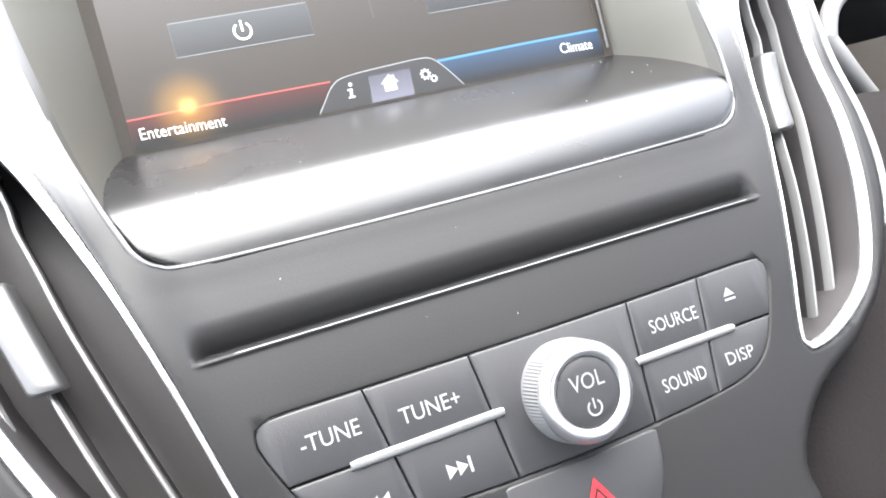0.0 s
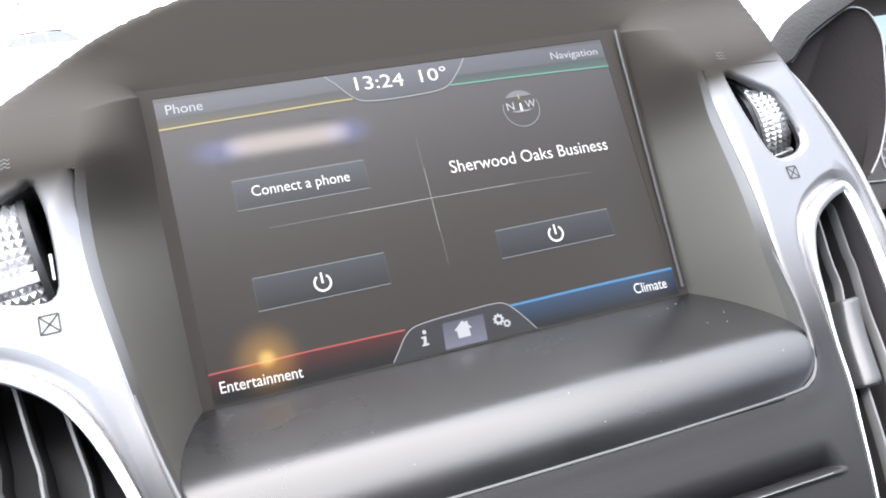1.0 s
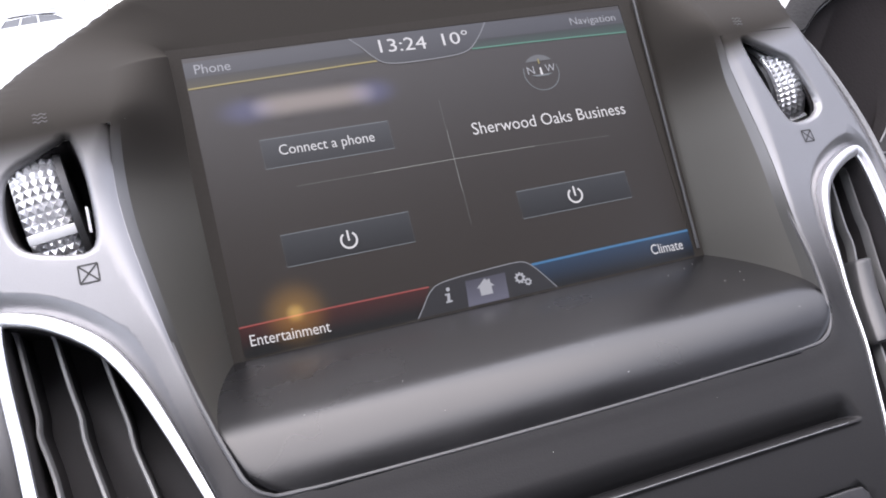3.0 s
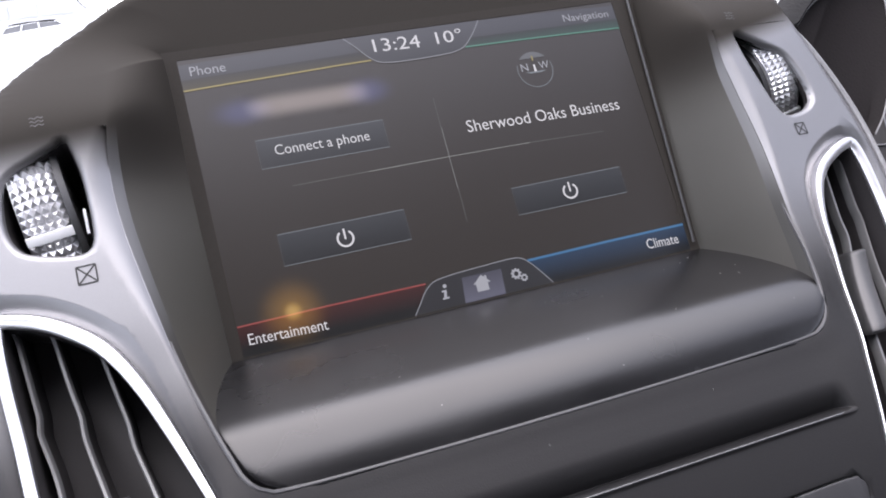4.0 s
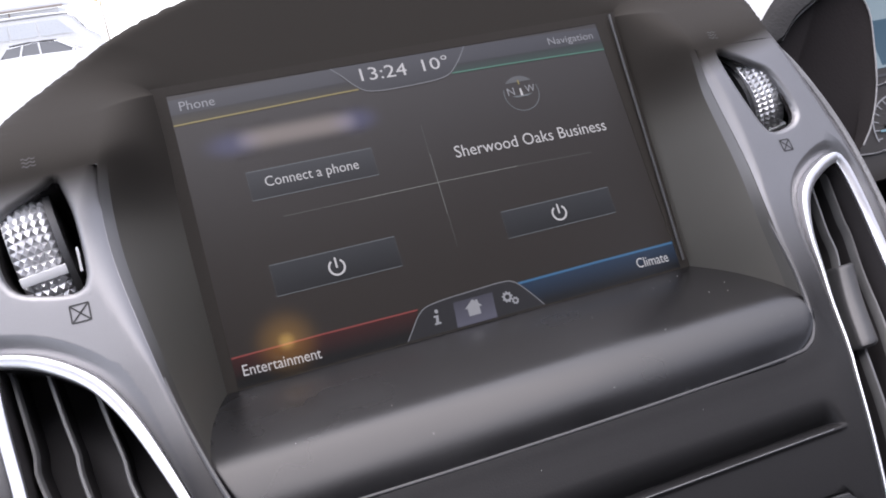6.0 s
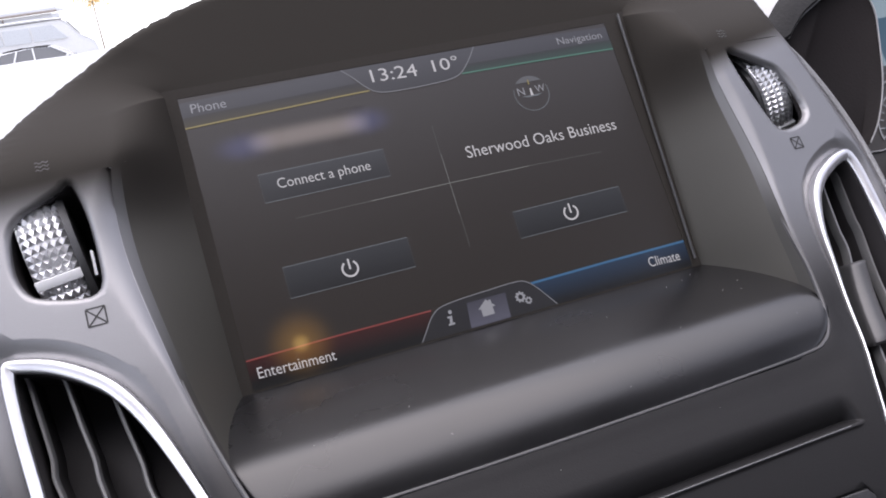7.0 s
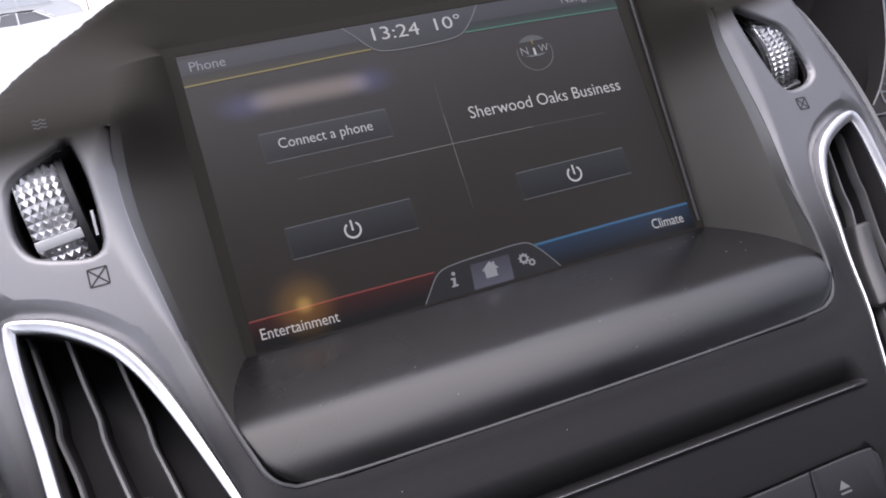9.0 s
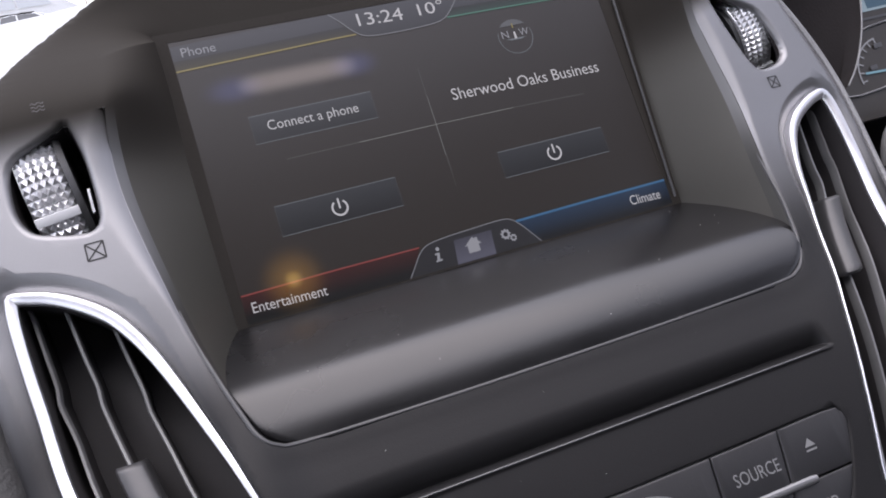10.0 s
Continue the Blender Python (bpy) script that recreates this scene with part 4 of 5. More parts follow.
def thumbwheel(s):
    w = thing("vent_thumbwheel", (s * 133, 10, -14), "knurled bright chrome thumbwheel set in the charcoal trim", "thumbwheel", "vent thumbwheels")
    cx, cy, cz, r = (140.9, 0.4, 9.4, 21.8) if s > 0 else (-135.8, 1.2, 4.0, 25.0)
    lean = Matrix.Translation((cx, cy, cz)) @ Matrix.Rotation(radians(-9.5 if s > 0 else 0), 4, "Z") @ Matrix.Rotation(radians(-8.5 if s > 0 else -8), 4, "Y") @ Matrix.Translation((-cx, -cy, -cz))
    # well behind the opening
    loop = smooth_line([(s * x, z) for x, z in (WINDOW_DRIVER if s > 0 else WINDOW)], 1.6)
    rows = []
    for d, h in ((-0.4, 4.2), (-1.0 if s > 0 else 0.3, 6), (-9 if s > 0 else 0.6, 14), (-9 if s > 0 else 0.6, 45)):
        q = inset(loop, d)
        rows.append([(p[0], float(face_y(a[0], a[1])) + h, p[1]) for p, a in zip(q, loop)])
    bm = sheet(rows, close_v=True)
    q = inset(loop, -9 if s > 0 else 0.6)
    bm.faces.new([bm.verts.new((p[0], float(face_y(a[0], a[1])) + 44.6, p[1])) for p, a in zip(q, loop)])
    part("well", bm, BLACK, w, "black well round the wheel")
    # knurled tread: rows of small pyramids round the rim
    bm = bmesh.new()
    half, n, nx = (7.0, 56, 6) if s < 0 else (6.3, 64, 5)
    for k in range(n):
        a0, a1 = 2 * math.pi * k / n, 2 * math.pi * (k + 1) / n
        am = (a0 + a1) / 2
        if math.cos(am) < -0.1:
            continue
        flatrow = k == (52 if s < 0 else 53)
        if flatrow:
            continue
        for j in range(nx):
            x0, x1 = -half + 2 * half * j / nx, -half + 2 * half * (j + 1) / nx
            def pt(x, a, rr):
                crown = 1 - 0.0016 * x * x
                return bm.verts.new((cx + x, cy - rr * crown * math.cos(a), cz + rr * crown * math.sin(a)))
            q = [pt(x0, a0, r), pt(x1, a0, r), pt(x1, a1, r), pt(x0, a1, r)]
            tip = pt((x0 + x1) / 2, am, r + (1.3 if s < 0 else 0.9))
            for i in range(4):
                bm.faces.new((q[i], q[(i + 1) % 4], tip))
    bm.transform(lean)
    part("tread", bm, KNURL, w, "bright tread of small pyramids", 20)
    # one flat raised bar across the tread
    am = 2 * math.pi * ((52 if s < 0 else 53) + 0.5) / n
    bm = box(cx - half * 0.97, cx + half * 0.97, -0.9, 0.9, -1.5, 1.5)
    bmesh.ops.bevel(bm, geom=list(bm.edges), offset=0.25, segments=2, profile=0.5, affect="EDGES")
    bm.transform(Matrix.Translation((cx, cy - (r + 0.2) * math.cos(am), cz + (r + 0.2) * math.sin(am))) @ Matrix.Rotation(-am, 4, "X") @ Matrix.Translation((-cx, 0, 0)))
    bm.transform(lean)
    part("tread_bar", bm, WHITEBAR, w, "flat bar across the tread, its highlight painted white", 40)
    # dark flange on the inner side
    bm = bmesh.new()
    bmesh.ops.create_cone(bm, cap_ends=True, segments=64, radius1=r + (0.6 if s < 0 else -1.6), radius2=r - (0.6 if s < 0 else 1.6), depth=2.0, matrix=Matrix.Translation((cx - s * (half + 0.8), cy, cz)) @ Matrix.Rotation(radians(90), 4, "Y"))
    bm.transform(lean)
    part("flange", bm, TAB, w, "dark wheel flange")
    if s > 0:
        arc_line = [(cx - half, cy - (r + 0.4) * math.cos(a), cz + (r + 0.4) * math.sin(a)) for a in np.linspace(-1.4, 1.4, 70)]
        bm = tube(arc_line, 0.35)
        bm.transform(lean)
        part("rim", bm, CHROME, w, "thin bright rim beside the tread")
        return w
    bm = box(min(cx - s * 12.0, cx - s * 11.2), max(cx - s * 12.0, cx - s * 11.2), -19.5, -8, -6, 2)
    part("pointer", bm, CHROME, w, "small bright pointer")
    return w


thumbwheel(1)
thumbwheel(-1)


def box_mark(s):
    """The printed crossed-box mark under each wheel, and the three wavy marks above it."""
    m = thing("vent_closed_mark", (s * 126, -32, -24), "small printed crossed box under the thumbwheel", "symbol", "printed vent marks")
    c = Vector((130.2 if s > 0 else -125.8, 0, -20.4 if s > 0 else -20.8))
    def line(a, b, w=0.5):
        d = np.array(b, float) - a
        k = max(2, int(np.linalg.norm(d)))
        pts = [np.array(a, float) + d * i / k for i in range(k + 1)]
        bm = ribbon(pts, w, 0)
        for v in bm.verts:
            v.co.x += c.x
            v.co.z += c.z
            v.co.y = float(face_y(v.co.x, v.co.z)) - 0.12
        return bm
    e = 2.7 if s < 0 else 2.3
    part("crossed_box", join(line((-e, -e), (e, -e)), line((-e, e), (e, e)), line((-e, -e), (-e, e)), line((e, -e), (e, e)), line((-e, -e), (e, e)), line((-e, e), (e, -e))), MARK, m)
    n = thing("vent_open_mark", (s * 133, -27, 27), "three small pale wavy lines above the thumbwheel", "symbol", "printed vent marks")
    bms = []
    for k in range(3):
        pts = [((119 if s > 0 else -132) + (i - 4) * 0.5, 29 + k * 1.25 + 0.35 * math.sin(i * 1.6)) for i in range(9)]
        bm = ribbon(pts, 0.22, 0)
        for v in bm.verts:
            v.co.y = float(face_y(v.co.x, v.co.z)) - 1.4
        bms.append(bm)
    part("wavy_lines", join(*bms), TAB, n)


box_mark(1)
box_mark(-1)

# ---- audio controls ----
panel = thing("audio_control_panel", (0, -60, -172), "dark car audio control panel with pale lettering", "control panel")


def plate(loop, y_off, depth, bevel, name, mat, parent, label=""):
    """A button cap that follows the face, with a rolled edge."""
    rows = []
    for d, h in ((0, depth), (0, bevel), (bevel * 0.3, bevel * 0.3), (bevel, 0)):
        q = inset(loop, d)
        rows.append([(p[0], float(face_y(a[0], a[1])) + y_off + h, p[1]) for p, a in zip(q, loop)])
    bm = sheet(rows, close_v=True)
    bm.verts.ensure_lookup_table()
    bm.faces.new(bm.verts[-len(loop):])
    bmesh.ops.triangulate(bm, faces=[f for f in bm.faces if len(f.verts) > 4])
    return part(name, bm, mat, parent, label, 45)


def clip_loop(loop, fn):
    """Clips a closed polygon to fn(p) >= 0 (a straight line's signed distance)."""
    out = []
    for a, b in zip(loop, np.roll(loop, -1, 0)):
        da, db = fn(a), fn(b)
        if da >= 0:
            out.append(a)
        if (da >= 0) != (db >= 0):
            out.append(a + (b - a) * da / (da - db))
    return np.array(out)


def between(a, b, gap):
    """The signed distance from the line a-b (positive to its left), less half a gap."""
    a, b = np.array(a, float), np.array(b, float)
    d = (b - a) / np.linalg.norm(b - a)
    n = np.array((-d[1], d[0]))
    return lambda p: float((p - a) @ n) - gap / 2


block = inset(smooth_line(BLOCK, 2.0), 0.3)
floor_loop = smooth_line(BLOCK, 2.0)
bm = bmesh.new()
bm.faces.new([bm.verts.new((p[0], float(face_y(p[0], p[1])) + 2.6, p[1])) for p in floor_loop])
bmesh.ops.triangulate(bm, faces=list(bm.faces))
part("panel_floor", bm, BLACK, panel, "black gap between the buttons")
G = 0.5
HZ = -154.0
SEAMS = {-1: (21.4, 17.8, 52.0, 45.2), 1: (30.4, 25.4, 56.0, 48.2)}


def resampled(loop):
    out = []
    for a, b in zip(loop, np.roll(loop, -1, 0)):
        k = max(1, int(np.linalg.norm(b - a) / 2.0))
        out += [a + (b - a) * i / k for i in range(k)]
    return np.array(out)


def cap(cuts, label):
    q = block
    for c in cuts:
        q = clip_loop(q, c)
    keep = [q[0]]
    for p in q[1:]:
        if np.linalg.norm(p - keep[-1]) > 0.3:
            keep.append(p)
    return plate(resampled(np.array(keep)), -0.2, 3.0, 0.55, "button", BUTTON, panel, label)


for s in (-1, 1):
    IN_T, IN_B, MID_T, MID_B = SEAMS[s]
    inner = between((s * IN_B, -175), (s * IN_T, -134), G) if s < 0 else between((s * IN_T, -134), (s * IN_B, -175), G)
    mid_in = between((s * MID_T, -134), (s * MID_B, -175), G) if s < 0 else between((s * MID_B, -175), (s * MID_T, -134), G)
    mid_out = between((s * MID_B, -175), (s * MID_T, -134), G) if s < 0 else between((s * MID_T, -134), (s * MID_B, -175), G)
    up, down = between((-100, HZ), (100, HZ), G), between((100, HZ), (-100, HZ), G)
    for name, cuts in (("near_up", (inner, mid_in, up)), ("near_low", (inner, mid_in, down)), ("far_up", (mid_out, up)), ("far_low", (mid_out, down))):
        cap(cuts, "dark rectangular push button")
left_in = between((-SEAMS[-1][0], -134), (-SEAMS[-1][1], -175), G)
right_in = between((SEAMS[1][1], -175), (SEAMS[1][0], -134), G)
cap((left_in, right_in), "dark plate round the knob")

for s in (-1, 1):
    a, b = (-60.0, -16.6) if s < 0 else (26.4, 61.5)
    pts = [(a + (b - a) * k / 20, HZ) for k in range(21)]
    rows = []
    for dz, dy in ((-1.4, 0.4), (-1.25, -0.6), (-0.7, -1.1), (0.7, -1.1), (1.25, -0.6), (1.4, 0.4)):
        rows.append([(x, float(face_y(x, z)) + dy, z + dz * (0.8 if k in (0, 20) else 1)) for k, (x, z) in enumerate(pts)])
    bm = sheet(rows)
    for i in (0, -1):
        bm.faces.new([bm.verts.new(r[i]) for r in rows])
    part("trim_bar", bm, SILVERBAR, panel, "slim silver trim bar", 50)

legend("tune_down_legend", "-TUNE", -70.4, -147.2, 15.6, 4.1, PRINT, panel, None, 0.35, label="pale printed word")
legend("tune_up_legend", "TUNE+", -44.2, -148.6, 17.0, 4.1, PRINT, panel, None, 0.35, label="pale printed word")
legend("source_legend", "SOURCE", 34.4, -148.0, 16.8, 3.9, PRINT, panel, None, 0.35, label="pale printed word")
legend("sound_legend", "SOUND", 31.9, -164.9, 15.2, 3.9, PRINT, panel, None, 0.35, label="pale printed word")
legend("display_legend", "DISP", 55.2, -164.0, 10.2, 3.7, PRINT, panel, None, 0.35, label="pale printed word")


def printed(pts_list, name, mat=PRINT, depth=0.35):
    bms = []
    for pts in pts_list:
        bm = flat(pts, 0)
        for v in bm.verts:
            v.co.y = float(face_y(v.co.x, v.co.z)) - depth
        bms.append(bm)
    return part(name, join(*bms), mat, panel)


printed([[(62.0, -144.7), (66.0, -144.7), (64.0, -142.2)], [(62.0, -146.1), (66.0, -146.1), (66.0, -145.5), (62.0, -145.5)]], "eject_symbol")
for x, flip, name in ((-33.0, 1, "next_symbol"), (-56.4, -1, "previous_symbol")):
    z = -163.6 if flip > 0 else -164.6
    tri = [[(x - flip * 3.6, z - 2), (x - flip * 0.6, z), (x - flip * 3.6, z + 2)], [(x - flip * 0.6, z - 2), (x + flip * 2.4, z), (x - flip * 0.6, z + 2)], [(x + flip * 2.6, z - 2.1), (x + flip * 3.4, z - 2.1), (x + flip * 3.4, z + 2.1), (x + flip * 2.6, z + 2.1)]]
    printed(tri, name)

# volume knob: knurled skirt, chrome front ring, dark cap
KX, KZ = 3.6, -154.6
KY = float(face_y(KX, KZ))
knob = thing("volume_knob", (KX, KY, KZ), "round silver volume knob with a dark printed cap", "knob")


def lathe(profile, n, wobble=0.0, teeth=0):
    """A turned form about the knob's axis: (radius, depth) pairs from the base to the front."""
    rows = []
    for r, d in profile:
        row = []
        for k in range(n):
            a = 2 * math.pi * k / n
            rr = r + (wobble * (1 if k % 2 else -1) if teeth and d > 1.5 and d < 9.1 else 0)
            row.append((KX + rr * math.cos(a), KY - d, KZ + rr * math.sin(a)))
        rows.append(row)
    return sheet(rows, close_v=True)


part("skirt", lathe([(14.0, -2), (14.3, 0.5), (14.3, 1.6), (14.1, 5), (13.8, 9.0)], 180, 0.12, 90), SILVERBAR, knob, "silver knurled skirt", 25)
part("front_ring", lathe([(13.8, 9.0), (13.7, 10.4), (13.1, 11.6), (12.1, 12.4), (11.0, 12.6), (10.0, 12.1), (9.5, 11.2)], 96), CHROME, knob, "bright chrome ring", 60)
bm = lathe([(9.6, 11.0), (8.9, 11.6), (6, 11.9), (3, 12.0), (0.01, 12.0)], 64)
part("knob_cap", bm, BUTTON, knob, "dark satin cap", 60)
legend("volume_legend", "VOL", KX - 5.2, KZ + 1.0, 10.2, 4.3, PRINT, knob, KY - 12.05, 0.1, label="pale printed word")
power(KX + 0.2, KZ - 4.2, 2.0, KY - 12.15, PRINT, knob)

# hazard switch under the panel
hazard = thing("hazard_switch", (0, -66, -200), "dark hazard warning switch with a red triangle", "switch")
loop = smooth_line([(-22, -172.9), (0, -173.2), (23.6, -172.6), (25, -173.2), (24.6, -178), (22.4, -186), (17, -194), (9, -199), (0, -200.5), (-9, -199), (-17, -193), (-21, -185), (-23, -177), (-23.2, -173.6)], 2.0)
plate(loop, -0.6, 2.5, 0.5, "switch_cap", BUTTON, hazard, "dark switch cap")
tri_o, tri_i = np.array([(-5.6, -187.8), (5.6, -187.8), (0, -178.4)]), np.array([(-3.3, -186.5), (3.3, -186.5), (0, -181.0)])
tri_m, tri_c = np.array([(-2.2, -185.9), (2.2, -185.9), (0, -182.3)]), np.array([(-0.7, -185.0), (0.7, -185.0), (0, -183.8)])
bm = join(flat_strip(tri_o, tri_i, 0, True), flat_strip(tri_m, tri_c, 0, True))
for v in bm.verts:
    v.co.x += 1.6
    v.co.y = float(face_y(v.co.x, v.co.z)) - 0.85
part("warning_triangle", bm, RED, hazard, "red double warning triangle")

# ---- the dashboard beyond the centre stack ----


def pad(s, lo, hi):
    """The broad dash body that runs from the centre stack to the door."""
    rows = []
    for z, y in ((468, 776), (182, 274), (95, 126), (62, 70), (50, 34), (36, 14), (18, 2), (-10, -8), (-50, -17), (-90, -26), (-140, -40), (-190, -52), (-260, -60), (-420, -50))[lo:hi]:
        inner = float(np.interp(-z, [-468, -95, -62, -30, 4, 22, 42, 62, 86, 120, 141, 160, 172, 180, 420], [60, 100, 118, 140, 157, 160, 161, 160, 156, 146, 135, 118, 98, 84, 66]))
        row = []
        for k in range(14):
            t = k / 13
            x = inner + (720 - inner) * t ** 1.5
            row.append((s * x, y + 4 * math.sin(math.pi * t) + (8 if k == 0 else 0), z - 26 * t))
        rows.append(row)
    return sheet(rows)


part("dash_top", pad(-1, 0, 7), PADTOP, dashboard, "black grained dash top with sky glare painted pale", 60)
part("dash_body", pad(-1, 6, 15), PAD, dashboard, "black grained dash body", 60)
part("dash_top", pad(1, 0, 4), PADTOP, dashboard, "black grained dash top with sky glare painted pale", 60)
part("dash_body", pad(1, 9, 15), LOWER, dashboard, "black lower dash body", 60)

# ---- car cabin, built in the room's own frame (metres) ----


def solid(name, verts, faces, mat, label="", category="", kind="structure"):
    me = bpy.data.meshes.new(name)
    me.from_pydata([Vector(v) for v in verts], [], faces)
    me.materials.append(mat)
    me.validate()
    bm = bmesh.new()
    bm.from_mesh(me)
    bmesh.ops.recalc_face_normals(bm, faces=bm.faces)
    bm.to_mesh(me)
    bm.free()
    ob = new(name, me)
    return tagged(ob, label, category, "", kind)


def slab(name, a, b, c, d, thick, mat, **k):
    """A flat panel through four corners, with thickness away from the cabin."""
    a, b, c, d = (Vector(p) for p in (a, b, c, d))
    n = (b - a).cross(d - a).normalized() * thick
    v = [a, b, c, d, a + n, b + n, c + n, d + n]
    return solid(name, v, [(0, 1, 2, 3), (7, 6, 5, 4), (0, 4, 5, 1), (1, 5, 6, 2), (2, 6, 7, 3), (3, 7, 4, 0)], mat, **k)


slab("ceiling", (-0.62, -0.38, 1.42), (0.62, -0.38, 1.42), (0.62, -2.2, 1.40), (-0.62, -2.2, 1.40), -0.03, LINER, label="charcoal cloth headliner of the car", category="headliner")
slab("floor", (-0.72, 0.9, 0.28), (0.72, 0.9, 0.28), (0.72, -2.2, 0.28), (-0.72, -2.2, 0.28), 0.04, DARKCLOTH, label="dark carpeted car floor", category="floor")
slab("bulkhead", (-0.75, 0.80, 0.28), (0.75, 0.80, 0.28), (0.75, 0.80, 0.93), (-0.75, 0.80, 0.93), -0.04, DOORCARD, label="dark front bulkhead under the windscreen", category="bulkhead")
for s in (-1, 1):
    slab("wall_door", (s * 0.73, 0.9, 0.28), (s * 0.73, -2.2, 0.28), (s * 0.72, -2.2, 0.96), (s * 0.72, 0.9, 0.96), 0.06 * -s, DOORCARD, label="dark car door trim below the window", category="door")
    slab("pillar_front", (s * 0.72, 0.80, 0.95), (s * 0.72, 0.70, 0.95), (s * 0.60, -0.45, 1.42), (s * 0.60, -0.35, 1.42), 0.05 * s, LINER, label="charcoal windscreen pillar", category="pillar")
    slab("pillar_middle", (s * 0.72, -0.78, 0.95), (s * 0.72, -0.90, 0.95), (s * 0.62, -0.90, 1.42), (s * 0.62, -0.78, 1.42), 0.05 * s, LINER, label="charcoal door pillar", category="pillar")
    slab("pillar_rear", (s * 0.72, -1.75, 0.95), (s * 0.72, -2.2, 0.95), (s * 0.60, -2.2, 1.41), (s * 0.62, -1.65, 1.41), 0.05 * s, LINER, label="charcoal rear pillar", category="pillar")
slab("wall_rear", (-0.72, -2.2, 0.28), (0.72, -2.2, 0.28), (0.72, -2.2, 1.0), (-0.72, -2.2, 1.0), 0.05, DOORCARD, label="dark tailgate trim below the rear window", category="tailgate")


def rounded_box(sx, sy, sz, r):
    bm = bmesh.new()
    bmesh.ops.create_cube(bm, size=1, matrix=Matrix.Diagonal((sx, sy, sz, 1)))
    bmesh.ops.bevel(bm, geom=list(bm.edges), offset=r, segments=4, profile=0.5, affect="EDGES")
    return bm


def wpart(name, bm, mat, parent, m, label=""):
    """A part drawn in metres at a pose in the thing's frame."""
    bm.transform(m)
    for f in bm.faces:
        f.smooth = True
    me = bpy.data.meshes.new(name)
    bm.to_mesh(me)
    bm.free()
    me.materials.append(mat)
    me.set_sharp_from_angle(angle=radians(50))
    ob = new(name, me)
    ob.parent = parent
    if label:
        ob["label"] = label
    return ob


def seat(x):
    s = new("car_seat")
    s.matrix_world = pose(x, -1.0, 0.28)
    tagged(s, "dark cloth front car seat standing on the floor", "seat", "front seats")
    wpart("cushion", rounded_box(0.5, 0.52, 0.22, 0.06), DARKCLOTH, s, pose(0, 0.12, 0.2))
    wpart("backrest", rounded_box(0.5, 0.16, 0.62, 0.06), DARKCLOTH, s, pose(0, -0.26, 0.56, 14))
    wpart("headrest", rounded_box(0.27, 0.1, 0.19, 0.04), DARKCLOTH, s, pose(0, -0.36, 0.98, 12))
    wpart("runner", rounded_box(0.42, 0.4, 0.1, 0.02), BLACK, s, pose(0, 0.1, 0.05))


seat(-0.38)
seat(0.38)

# ---- outside: car park ----
bm = bmesh.new()
bmesh.ops.create_grid(bm, x_segments=2, y_segments=2, size=600)
me = bpy.data.meshes.new("ground")
bm.to_mesh(me)
bm.free()
me.materials.append(ASPHALT)
ground = new("ground", me)
ground.matrix_world = pose(0, 0, 0, -1.8)
tagged(ground, "pale paved car park", "ground", "", "structure")


